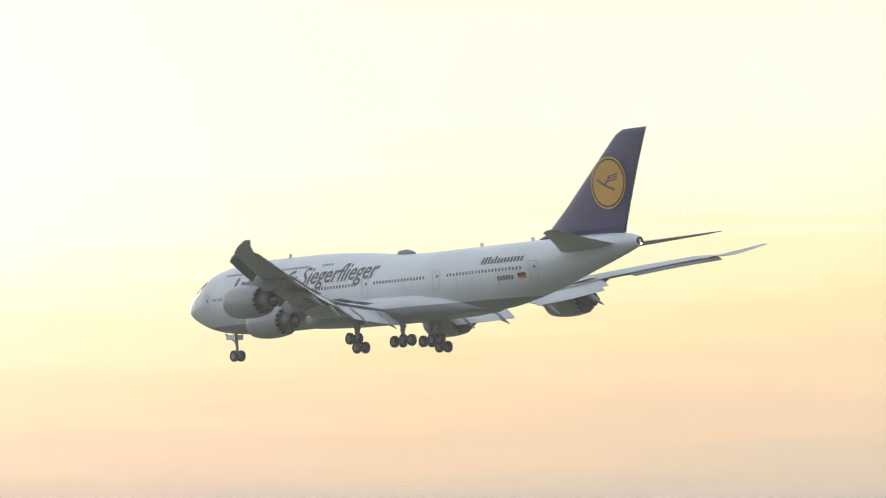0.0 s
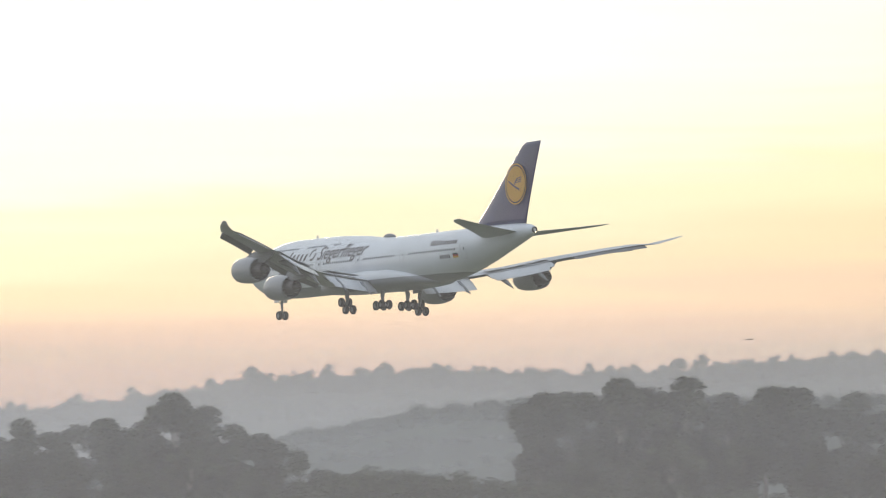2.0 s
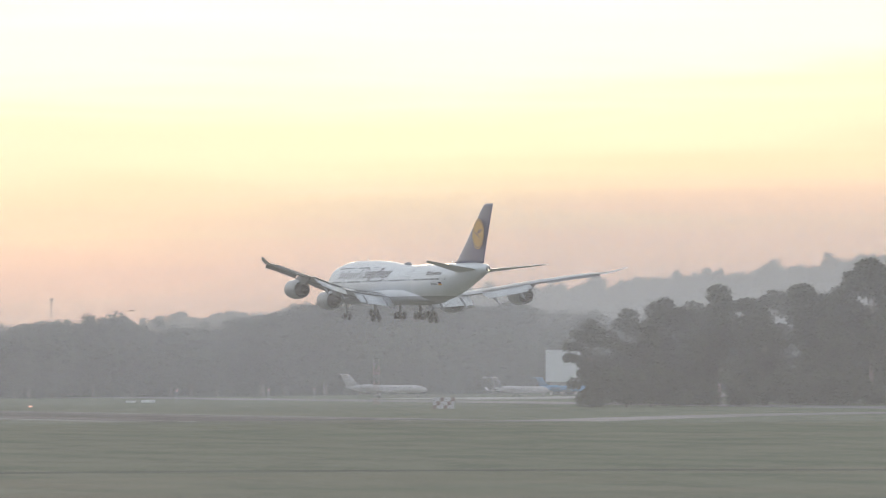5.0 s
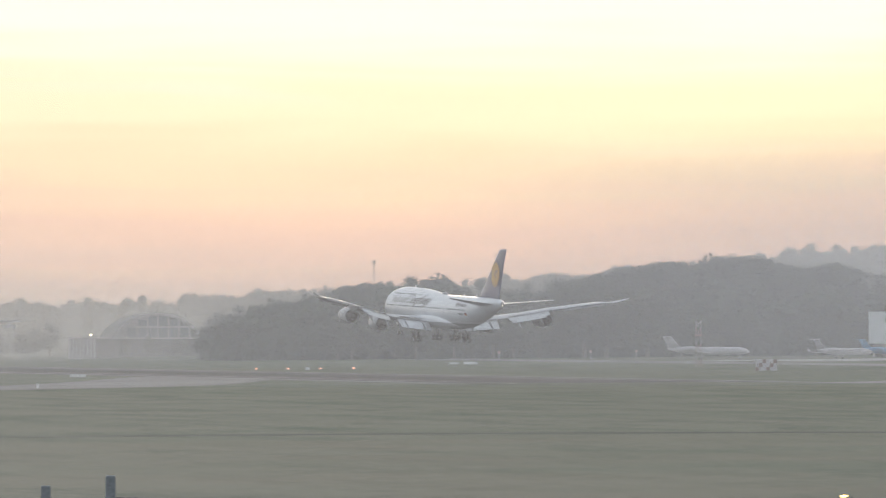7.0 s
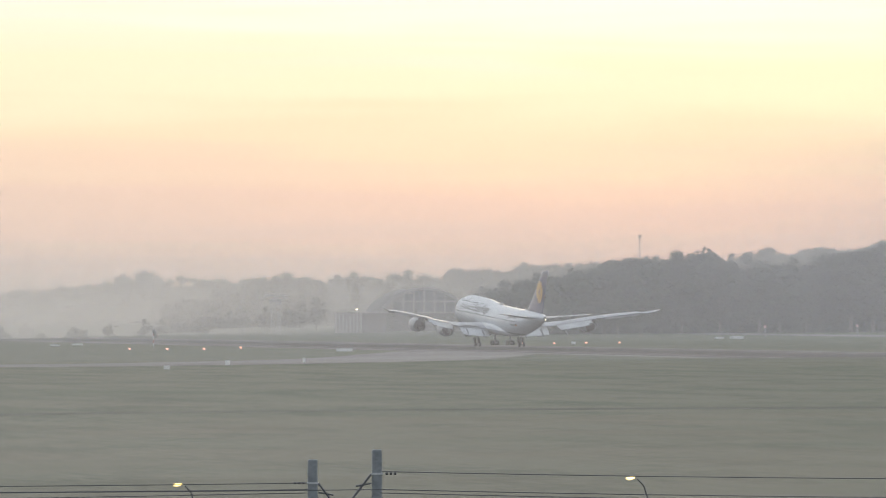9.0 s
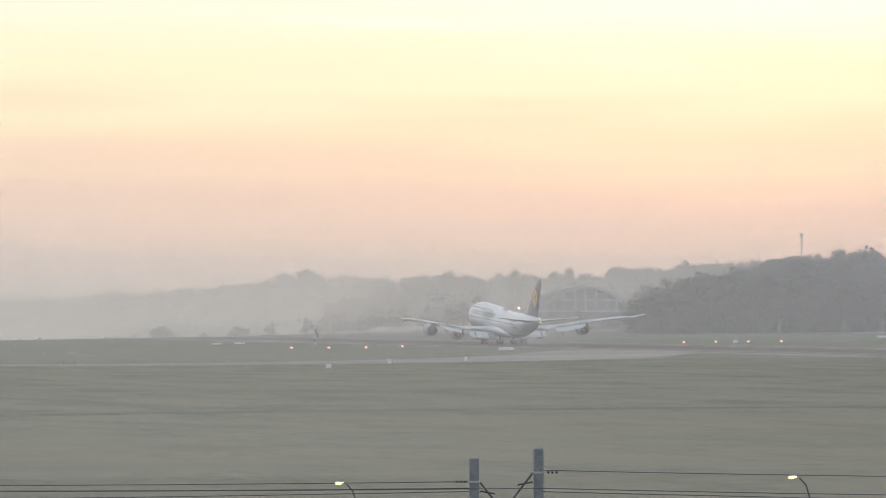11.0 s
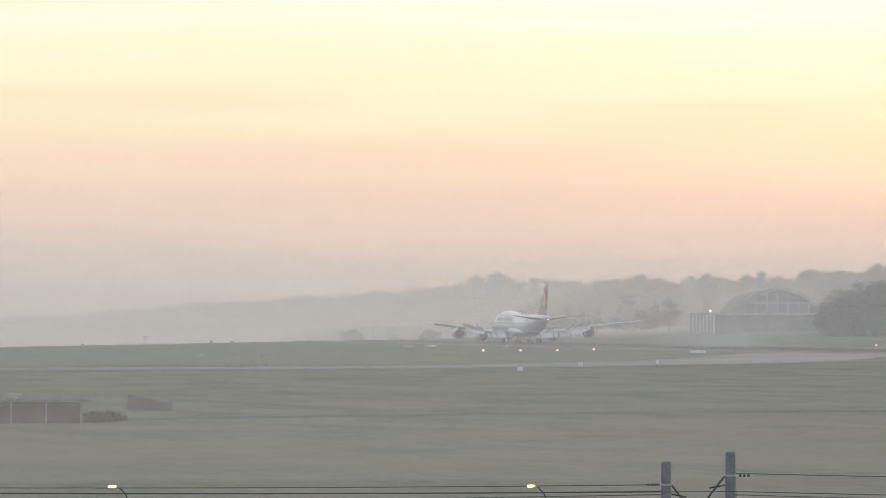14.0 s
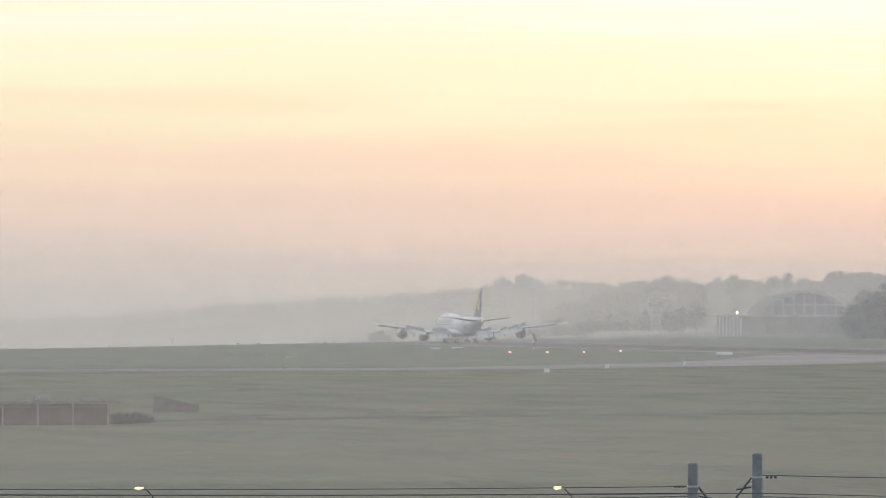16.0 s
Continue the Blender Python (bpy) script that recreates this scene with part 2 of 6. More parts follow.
GLASS_DARK = material("dark_glass", (0.14, 0.15, 0.17), 0.2, vary=0.1)
METAL = material("bare_metal", (0.55, 0.55, 0.56), 0.38, metal=0.9, vary=0.2, scale=0.6)
HOT_METAL = material("exhaust_metal", (0.16, 0.15, 0.15), 0.5, metal=0.7, vary=0.3, scale=1.0)
RUBBER = material("rubber", (0.025, 0.025, 0.027), 0.85, vary=0.2)
TITLE = material("title_grey", (0.13, 0.115, 0.125), 0.45, vary=0.05)
LINE = material("panel_line", (0.42, 0.43, 0.45), 0.5)
RED = material("red_paint", (0.42, 0.07, 0.05), 0.6, vary=0.2)
FLAG_GOLD = material("gold_paint", (0.7, 0.42, 0.05), 0.5)
LIGHT_BLUE = material("light_blue_paint", (0.10, 0.30, 0.52), 0.4)
BRICK = material("red_brick", (0.135, 0.075, 0.068), 0.9, vary=0.25, scale=0.8, bump=0.3)
ROOF_TILE = material("fibre_cement", (0.14, 0.135, 0.13), 0.9, vary=0.25, scale=0.5, per_object=0.1)
WIRE = material("galvanised_wire", (0.09, 0.09, 0.10), 0.6)
LAMP_GLOW = material("sodium_lamp", (1.0, 0.74, 0.27), emit=3.2)
RUNWAY_GLOW = material("runway_lamp", (1.0, 0.48, 0.30), emit=1.9)
JET_PAINT = material("jet_paint", (0.55, 0.53, 0.54), 0.4, vary=0.08, scale=0.3)
# wall tone darkened to imitate haze swallowing the distant blocks
DARK_RENDER = material("dark_render", (0.15, 0.145, 0.14), 0.9, vary=0.25, scale=0.3)
SHED_ROOF = material("old_fibre_cement", (0.095, 0.09, 0.088), 0.95, vary=0.3, scale=0.6, per_object=0.15, spec=0.2)
# pale and red toned down: distance haze put into mast and cabin paint
MUTED_PAINT = material("muted_pale_paint", (0.30, 0.28, 0.28), 0.8, vary=0.15, scale=0.6)
MUTED_RED = material("muted_red_paint", (0.30, 0.20, 0.185), 0.8, vary=0.2, scale=0.6)
WHITE_GLOW = material("white_lamp", (1.0, 0.84, 0.5), emit=9.0)


# ---------------------------------------------------------------- builders
def mesh_of(name, verts, faces, mat, smooth=False):
    me = bpy.data.meshes.new(name)
    me.from_pydata([tuple(v) for v in verts], [], [tuple(f) for f in faces])
    if smooth:
        me.polygons.foreach_set("use_smooth", [True] * len(me.polygons))
    me.materials.append(mat)
    me.update()
    return me


def part(name, bm, mat, parent, label="", smooth=False, m=None):
    """Link a bmesh, or a mesh, as one object under a thing or a part."""
    if isinstance(bm, bpy.types.Mesh):
        me = bm
    else:
        bmesh.ops.recalc_face_normals(bm, faces=bm.faces)
        me = bpy.data.meshes.new(name)
        bm.to_mesh(me)
        bm.free()
        if smooth:
            me.polygons.foreach_set("use_smooth", [True] * len(me.polygons))
        me.materials.append(mat)
    ob = new(name, me)
    ob.parent = parent
    if m is not None:
        ob.matrix_basis = m
    return tagged(ob, label) if label else ob


def thing(name, m, label, category, group="", kind=""):
    ob = new(name)
    ob.empty_display_size = 0.5
    ob.matrix_basis = m
    return tagged(ob, label, category, group, kind)


def box(bm, lo, hi, bevel=0.0):
    vs = [bm.verts.new((x, y, z)) for x in (lo[0], hi[0]) for y in (lo[1], hi[1]) for z in (lo[2], hi[2])]
    fs = [bm.faces.new([vs[i] for i in f]) for f in ((0, 1, 3, 2), (4, 6, 7, 5), (0, 4, 5, 1), (2, 3, 7, 6), (0, 2, 6, 4), (1, 5, 7, 3))]
    if bevel:
        bmesh.ops.bevel(bm, geom=list({e for f in fs for e in f.edges}), offset=bevel, segments=2, affect="EDGES")
    return bm


def tube(bm, a, b, r0, r1=None, n=10):
    a, b = Vector(a), Vector(b)
    r1 = r0 if r1 is None else r1
    q = (b - a).to_track_quat("Z", "Y")
    rings = []
    for p, r in ((a, r0), (b, r1)):
        rings.append([bm.verts.new(p + q @ Vector((r * math.cos(2 * math.pi * i / n), r * math.sin(2 * math.pi * i / n), 0))) for i in range(n)])
    for i in range(n):
        bm.faces.new((rings[0][i], rings[0][(i + 1) % n], rings[1][(i + 1) % n], rings[1][i]))
    bm.faces.new(rings[0][::-1])
    bm.faces.new(rings[1])
    return bm


def loft(bm, rings, caps=True, closed=True):
    """Skin a row of rings of points."""
    vr = [[bm.verts.new(p) for p in ring] for ring in rings]
    n = len(vr[0])
    for a, b in zip(vr, vr[1:]):
        for i in range(n if closed else n - 1):
            bm.faces.new((a[i], a[(i + 1) % n], b[(i + 1) % n], b[i]))
    if caps:
        bm.faces.new(vr[0][::-1])
        bm.faces.new(vr[-1])
    return bm


def at(bearing, dist):
    """A place by its bearing from the runway's direction and its distance from the viewpoint."""
    return dist * math.sin(radians(bearing)), dist * math.cos(radians(bearing))


def smooth01(t):
    t = min(1.0, max(0.0, t))
    return t * t * (3 - 2 * t)


def ground_z(x, y):
    d = math.hypot(x, y)
    z = 0.007 * min(max(0.0, x - 355), 700)
    if y > 0:
        edge = max(700.0, 1130 + 2.2 * x)
        z -= 24 * smooth01((y - edge) / 420) * smooth01((620 - x) / 150)
    if d < 190:
        z = 3.6 - 6.6 * smooth01((d - 76) / 30) + 3.0 * smooth01((d - 145) / 42)
    return z


# ---------------------------------------------------------------- ground, runway, taxiways
def build_ground():
    bear = [float(b) for b in np.arange(-4, 50, 0.5)] + [float(b) for b in np.arange(50, 356, 6)]
    radii = [0.0] + [float(r) for r in np.concatenate([np.geomspace(3, 180, 26), np.geomspace(186, 4850, 110)])]
    verts, faces = [(0, 0, ground_z(0, 0))], []
    for r in radii[1:]:
        for b in bear:
            x, y = at(b, r)
            verts.append((x, y, ground_z(x, y)))
    n = len(bear)
    for i in range(n):
        faces.append((0, 1 + (i + 1) % n, 1 + i))
    for k in range(len(radii) - 2):
        for i in range(n):
            a, b = 1 + k * n, 1 + (k + 1) * n
            faces.append((a + i, a + (i + 1) % n, b + (i + 1) % n, b + i))
    ob = new("ground", mesh_of("ground", verts, faces, GRASS, True))
    tagged(ob, "mown grass airfield with dry patches and a wooded edge", "ground", kind="structure")


def strip(name, line, width, mat, label, lift=0.05, kind="structure", category="road"):
    """A paved band along a line, laid on the ground."""
    pts = []
    for (x0, y0), (x1, y1) in zip(line, line[1:]):
        k = max(2, int(math.hypot(x1 - x0, y1 - y0) / 15))
        pts += [(x0 + (x1 - x0) * i / k, y0 + (y1 - y0) * i / k) for i in range(k)]
    pts.append(line[-1])
    for _ in range(6 if len(line) > 2 else 0):
        pts = [pts[0]] + [((a[0] + 2 * b[0] + c[0]) / 4, (a[1] + 2 * b[1] + c[1]) / 4) for a, b, c in zip(pts, pts[1:], pts[2:])] + [pts[-1]]
    bm = bmesh.new()
    rows = []
    for i, p in enumerate(pts):
        a, b = pts[max(0, i - 1)], pts[min(len(pts) - 1, i + 1)]
        t = Vector((b[0] - a[0], b[1] - a[1])).normalized()
        nrm = Vector((-t.y, t.x))
        row = []
        for s in (-0.5, 0.5):
            x, y = p[0] + nrm.x * s * width, p[1] + nrm.y * s * width
            z = ground_z(x, y) + lift
            row.append((bm.verts.new((x, y, z)), bm.verts.new((x, y, z - 0.3))))
        rows.append(row)
    for a, b in zip(rows, rows[1:]):
        bm.faces.new((a[0][0], a[1][0], b[1][0], b[0][0]))
        bm.faces.new((a[0][1], a[0][0], b[0][0], b[0][1]))
        bm.faces.new((a[1][0], a[1][1], b[1][1], b[1][0]))
    return tagged(part(name, bm, mat, None), label, category, kind=kind)


build_ground()
strip("runway", [(RUNWAY_X, 865), (RUNWAY_X, 1880)], 60, RUNWAY, "dark asphalt runway with worn rubber marks", 0.06)
strip("runway_edge_line", [(RUNWAY_X - 22, 865), (RUNWAY_X - 22, 1875)], 0.9, MUTED_PAINT, "dull white edge line along the runway", 0.075)
strip("runway_edge_line", [(RUNWAY_X + 22, 865), (RUNWAY_X + 22, 1875)], 0.9, MUTED_PAINT, "dull white edge line along the runway", 0.075)
for sx in (-33.5, 33.5):
    strip("runway_shoulder", [(RUNWAY_X + sx, 865), (RUNWAY_X + sx, 1880)], 7, ASPHALT, "pale asphalt shoulder of the runway", 0.05)
strip("rubber_band", [(RUNWAY_X - 5.5, 900), (RUNWAY_X - 5.5, 1600)], 7, TYRE_MARK, "dark tyre rubber worn into the runway", 0.07)
strip("rubber_band", [(RUNWAY_X + 5.5, 900), (RUNWAY_X + 5.5, 1600)], 7, TYRE_MARK, "dark tyre rubber worn into the runway", 0.07)
strip("taxiway", [(-700, 790), (40, 786), (150, 782), (215, 860), (286, 1060)], 36, ASPHALT, "pale asphalt taxiway joining the runway", 0.04)
strip("taxiway", [(470, 560), (520, 1200), (560, 2050)], 24, ASPHALT, "pale asphalt taxiway beyond the runway", 0.05)
strip("taxiway", [(345, 830), (420, 900), (498, 905)], 26, ASPHALT, "asphalt link between runway and parallel taxiway", 0.045)
strip("apron", [(560, 1440), (760, 1440)], 90, CONCRETE, "concrete parking apron for small jets", 0.06)
strip("dirt_track", [(-150, 350), (34, 374), (75, 404), (110, 400), (160, 395), (260, 330)], 5.0, SOIL, "dark dirt track across the grass field", 0.04)


# ---------------------------------------------------------------- woods
def crown_arrays(rng, lobes, leaves, leaf, core=0.8, nu=7, nv=5):
    """Uneven crown: lumpy inner masses with many small leaf sprays round them. lobes: (x, y, z, rx, rz)."""
    verts, faces = [], []
    for x, y, z, rx, rz in lobes:
        base = len(verts)
        for j in range(nv):
            el = -1.3 + 2.7 * j / (nv - 1)
            for i in range(nu):
                a = 2 * math.pi * (i + 0.5 * (j % 2)) / nu
                k = core * rng.uniform(0.75, 1.1)
                verts.append((x + rx * k * math.cos(el) * math.cos(a), y + rx * k * math.cos(el) * math.sin(a), z + rz * k * math.sin(el)))
        for j in range(nv - 1):
            for i in range(nu):
                a, b = base + j * nu, base + (j + 1) * nu
                faces.append((a + i, a + (i + 1) % nu, b + (i + 1) % nu, b + i))
        faces.append(tuple(base + (nv - 1) * nu + i for i in range(nu)))
    area = [l[3] * l[3] for l in lobes]
    tot = sum(area)
    for l, ar in zip(lobes, area):
        x, y, z, rx, rz = l
        for _ in range(max(4, int(leaves * ar / tot))):
            a, s = rng.uniform(0, 2 * math.pi), rng.uniform(-0.75, 1)
            c, k = math.sqrt(max(0, 1 - s * s)), rng.uniform(0.72, 1.12)
            p = Vector((x + rx * k * c * math.cos(a), y + rx * k * c * math.sin(a), z + rz * k * s))
            u = Vector((rng.gauss(0, 1), rng.gauss(0, 1), rng.gauss(0, 0.6))).normalized()
            v = u.cross(Vector((rng.gauss(0, 1), rng.gauss(0, 1), rng.gauss(0, 1)))).normalized()
            h = leaf * rng.uniform(0.5, 1.25)
            b = len(verts)
            verts += [tuple(p - u * h), tuple(p + v * h * 0.55), tuple(p + u * h), tuple(p - v * h * 0.55)]
            faces.append((b, b + 1, b + 2, b + 3))
    return verts, faces


def lobes_for(rng, kind, h):
    """Crown masses of a tree of height h."""
    out = []
    if kind == "dome":
        out.append((0, 0, h * 0.62, h * 0.34, h * 0.34))
        for k in range(5):
            a, r = 1.26 * k + rng.uniform(-0.4, 0.4), h * rng.uniform(0.16, 0.3)
            out.append((r * math.cos(a), r * math.sin(a), h * rng.uniform(0.5, 0.8), h * rng.uniform(0.15, 0.22), h * rng.uniform(0.11, 0.17)))
    elif kind == "umbrella":
        for _ in range(6):
            a, r = rng.uniform(0, 6.28), rng.uniform(0.05, 0.24) * h
            out.append((r * math.cos(a), r * math.sin(a), h * rng.uniform(0.68, 0.88), h * rng.uniform(0.11, 0.18), h * rng.uniform(0.08, 0.13)))
        out.append((0, 0, h * 0.88, h * 0.17, h * 0.11))
    elif kind == "tall":
        for k in range(11):
            z = h * (0.40 + 0.52 * k / 10)
            a, r = rng.uniform(0, 6.28), h * rng.uniform(0.02, 0.13)
            out.append((r * math.cos(a), r * math.sin(a), z, h * rng.uniform(0.08, 0.13), h * rng.uniform(0.06, 0.10)))
    elif kind == "bush":
        for _ in range(12):
            a, r = rng.uniform(0, 6.28), h * rng.uniform(0.1, 0.5)
            out.append((r * math.cos(a), r * math.sin(a), h * rng.uniform(0.25, 0.82) * (1 - 0.35 * r / h), h * rng.uniform(0.16, 0.24), h * rng.uniform(0.13, 0.19)))
        out.append((0, 0, h * 0.3, h * 0.5, h * 0.3))
    else:
        for _ in range(24):
            a, r = rng.uniform(0, 6.28), h * rng.uniform(0.03, 0.29)
            z = h * rng.uniform(0.26, 0.92) - 0.35 * r
            out.append((r * math.cos(a), r * math.sin(a), z, h * rng.uniform(0.06, 0.115), h * rng.uniform(0.045, 0.08)))
        out.append((0, 0, h * 0.90, h * 0.10, h * 0.08))
        out.append((0, 0, h * 0.42, h * 0.15, h * 0.22))
    return out


def trunk_bm(rng, h, lobes):
    bm = bmesh.new()
    lean = Vector((rng.uniform(-0.03, 0.03) * h, rng.uniform(-0.03, 0.03) * h, h * 0.55))
    tube(bm, (0, 0, -0.5), lean, h * 0.022, h * 0.011, 8)
    tube(bm, lean, (lean.x * 1.4, lean.y * 1.4, h * 0.86), h * 0.011, h * 0.004, 6)
    for x, y, z, rx, rz in lobes[:9]:
        tube(bm, lean * rng.uniform(0.55, 1.0), (x, y, z), h * 0.007, h * 0.002, 5)
    return bm


def tree_template(seed, kind, h, leaves, leaf, label, core=0.8):
    rng = random.Random(seed)
    t = thing("tree" if kind != "bush" else "shrub_tree", pose(0, 0, -400), label, "tree")
    lobes = lobes_for(rng, kind, h)
    part("trunk", trunk_bm(rng, h, lobes), BARK, t, "pale bare trunk and limbs")
    v, f = crown_arrays(rng, lobes, leaves, leaf, core)
    part("crown", mesh_of("crown", v, f, LEAF), LEAF, t)
    return t


def plant(template, bearing, dist, scale, turn, group):
    x, y = at(bearing, dist)
    c = copy_thing(template, pose(x, y, ground_z(x, y) - 0.3, 0, 0, turn))
    c.scale = (scale, scale, scale)
    return tagged(c, group=group)


def remove_thing(t):
    for o in (*t.children_recursive, t):
        bpy.data.objects.remove(o)


def grove():
    """The tall dark trees beside the apron and the bushes before them."""
    rng = random.Random(7)
    tall = [tree_template(s, k, 30, 9000, 0.55, "tall dark evergreen tree with layered uneven crown", 0.5) for s, k in ((1, "round"), (2, "round"), (3, "tall"), (4, "round"), (5, "round"))]
    bush = [tree_template(s, "bush", 15, 6000, 0.38, "low broad dark-green tree with dense rounded crown") for s in (11, 12, 13)]
    # bearing, distance, height, kind
    rows = [(23.25, 1240, 22, 0), (23.7, 1270, 25, 1), (24.1, 1250, 27.5, 4), (24.45, 1290, 27, 0), (24.75, 1240, 30.5, 1), (25.15, 1260, 27, 2), (25.4, 1300, 30, 3),
            (25.8, 1240, 30, 2), (26.15, 1270, 30, 0), (26.5, 1250, 37, 4), (26.9, 1270, 34, 1), (27.2, 1250, 29, 0), (27.6, 1240, 26, 2), (27.95, 1230, 22, 1), (28.3, 1235, 17, 0),
            (23.95, 1220, 20, 1), (24.6, 1215, 19, 0), (25.3, 1210, 21, 4), (26.0, 1215, 22, 1), (26.7, 1210, 24, 0), (27.4, 1205, 18, 4),
            (30.75, 1260, 36, 2), (31.1, 1290, 37, 0), (31.7, 1260, 40, 4), (32.1, 1280, 38, 3), (32.5, 1255, 40, 1), (32.95, 1270, 36, 0), (33.4, 1260, 37, 2), (33.75, 1265, 37, 2),
            (34.45, 1270, 36, 0), (35.05, 1260, 31, 1), (35.65, 1265, 33, 0), (36.25, 1260, 31, 4), (36.8, 1270, 32, 1), (37.55, 1270, 31, 0), (38.3, 1260, 30, 4), (39.1, 1265, 30, 1),
            (31.3, 1230, 24, 1), (32.3, 1225, 25, 0), (33.1, 1220, 24, 4), (34.0, 1225, 23, 1), (34.8, 1220, 22, 0), (35.5, 1225, 22, 4), (36.4, 1225, 22, 0), (37.2, 1230, 22, 1)]
    for b, d, h, k in rows:
        plant(tall[k], b, d, h / 30 * 1.02, rng.uniform(0, 360), "trees beside the airfield")
    for b, h in ((28.25, 14), (28.65, 17.5), (29.0, 18.5), (29.35, 18), (29.75, 17.5), (30.2, 16.5), (30.7, 15.5), (31.2, 15), (31.8, 14), (32.4, 13), (33.0, 13), (33.8, 12), (34.6, 12)):
        plant(bush[rng.randrange(3)], b, 1050 + rng.uniform(-15, 15), h / 15, rng.uniform(0, 360), "low trees along the airfield")
    for b in [23.3 + 0.33 * i for i in range(15)] + [30.6 + 0.36 * i for i in range(22)]:
        plant(bush[rng.randrange(3)], b + rng.uniform(-0.08, 0.08), 1185 + rng.uniform(-12, 12), rng.uniform(7, 12) / 15, rng.uniform(0, 360), "low trees along the airfield")
    for t in tall + bush:
        remove_thing(t)


def ridge(name, label, dist, crest, depth, tree_h, rows, step, seed, kinds, front=None, spread=(1.0, 1.7), sink=0.38, stand=0.1, roll=0.15):
    """A wooded hill: a body with a rolling crest, and its woods as one mass. crest: bearing and top of the bare hill in metres."""
    rng = random.Random(seed)
    b0, b1 = crest[0][0], crest[-1][0]

    def top(b):
        return float(np.interp(b, [c[0] for c in crest], [c[1] for c in crest]))

    n = int((b1 - b0) / 0.25)
    prof = [(-1.0, 0.0), (-0.7, 0.22), (-0.4, 0.62), (-0.15, 0.93), (0.0, 1.0), (0.3, 0.9), (1.0, 0.0)]
    foot = -28.0 if front is None else front
    verts, faces = [], []

    def place(b, s, k):
        x, y = at(b, dist + s * depth)
        return x, y, foot + (top(b) - foot) * k

    for i in range(n + 1):
        for s, k in prof:
            verts.append(place(b0 + (b1 - b0) * i / n, s, k))
    m = len(prof)
    for i in range(n):
        for j in range(m - 1):
            a, b = i * m + j, (i + 1) * m + j
            faces.append((a, b, b + 1, a + 1))
    hill = new(name, mesh_of(name, verts, faces, FAR_LEAF, True))
    tagged(hill, label, "hill", kind="structure")
    # templates, then one mass
    temps = []
    for k in range(12):
        kd = kinds[k % len(kinds)]
        lb = lobes_for(rng, kd, 1.0)
        if kd == "umbrella":
            lb = lb[:4] + lb[-1:] + [(0, 0, 0.5, 0.2, 0.3)]
        elif kd != "dome":
            lb = lb[::3] + lb[-1:]
        v, f = crown_arrays(rng, lb, 120, 0.045, 0.88, 6, 4)
        v2, f2 = crown_arrays(rng, lobes_for(rng, kd, 1.0), 420, 0.035, 0.7, 6, 4)
        b = len(v2)
        v2 += [(0.02 * sx, 0.02 * sy, z) for z in (0.0, 0.8) for sx, sy in ((-1, -1), (1, -1), (1, 1), (-1, 1))]
        f2 += [(b + i, b + (i + 1) % 4, b + 4 + (i + 1) % 4, b + 4 + i) for i in range(4)]
        temps.append(((np.array(v), f), (np.array(v2), f2)))
    crowns = [k for k in range(12) if kinds[k % len(kinds)] == "umbrella"]
    av, af, base = [], [], 0
    for s in rows:
        k = float(np.interp(s, [p[0] for p in prof], [p[1] for p in prof]))
        b = max(b0, 4.5)
        while b < min(b1, 44.5):
            b += step * rng.uniform(0.4, 1.6) * (0.6 if s > -0.12 else 1.0)
            x, y, z = place(b, s + rng.uniform(-0.04, 0.04), k)
            tall = rng.random() < stand
            h = tree_h * (rng.uniform(1.1, 1.4) if tall else rng.uniform(0.65, 1.12))
            v, f = temps[rng.choice(crowns) if tall and crowns else rng.randrange(12)][1 if s > -0.12 else 0]
            if s > -0.12:   # stands of tall and low trees alternate along the crest
                h *= 1.0 + roll * (0.5 * math.sin(9.1 * b + seed) + 0.35 * math.sin(23.7 * b + 2 * seed) + rng.uniform(-0.35, 0.45))
            w = h * rng.uniform(*spread) * (0.8 if s > -0.12 else 1.0)
            a = rng.uniform(0, 6.28)
            c, sn = math.cos(a), math.sin(a)
            av.append(np.stack([x + w * (v[:, 0] * c - v[:, 1] * sn), y + w * (v[:, 0] * sn + v[:, 1] * c), z - sink * h + h * v[:, 2]], 1))
            af += [tuple(i + base for i in q) for q in f]
            base += len(v)
    woods = new(name + "_woods", mesh_of("woods", np.concatenate(av).tolist(), af, FAR_LEAF))
    tagged(woods, "dense dark woodland covering the " + name.replace("_", " "), "woods", kind="stuff")


grove()
ridge("far_ridge", "distant low wooded ridge fading into mist", 4200, [(-12, 2), (0, 2), (5, 4), (6.3, 7), (7.7, 15), (9, 22), (9.8, 26), (10.9, 33), (12, 35), (14, 33), (20, 30)], 380, 12, (-0.5, -0.25, -0.08, 0.0), 0.17, 21, ("dome", "bush"))
ridge("wooded_hill", "long hazy hill covered with dense forest", 3150,
      [(11.4, 0), (12.1, 13), (12.7, 21), (14.3, 21), (15.4, 27), (18, 35), (20.3, 42), (22, 53), (24.6, 63), (26.2, 71), (27.3, 83), (29.4, 89), (31, 85), (33, 92), (35, 99), (37, 96), (39, 95), (44, 92), (55, 60), (64, 10)],
      520, 18, (-0.45, -0.25, -0.1, 0.0, 0.04), 0.085, 22, ("dome", "round", "umbrella", "tall", "dome", "bush"), spread=(0.8, 1.25), sink=0.3, stand=0.05)
ridge("middle_hill", "hazy wooded hill in front of the long hill", 2350, [(24.5, 0), (25.5, 14), (27.2, 34), (29.2, 50), (30.5, 56), (32, 58), (34, 57), (36, 58), (40, 55), (48, 40), (56, 0)], 380, 12,
      (-0.45, -0.3, -0.15, -0.05, 0.0), 0.17, 23, ("dome", "bush"), front=-6, roll=0.08, stand=0.02)
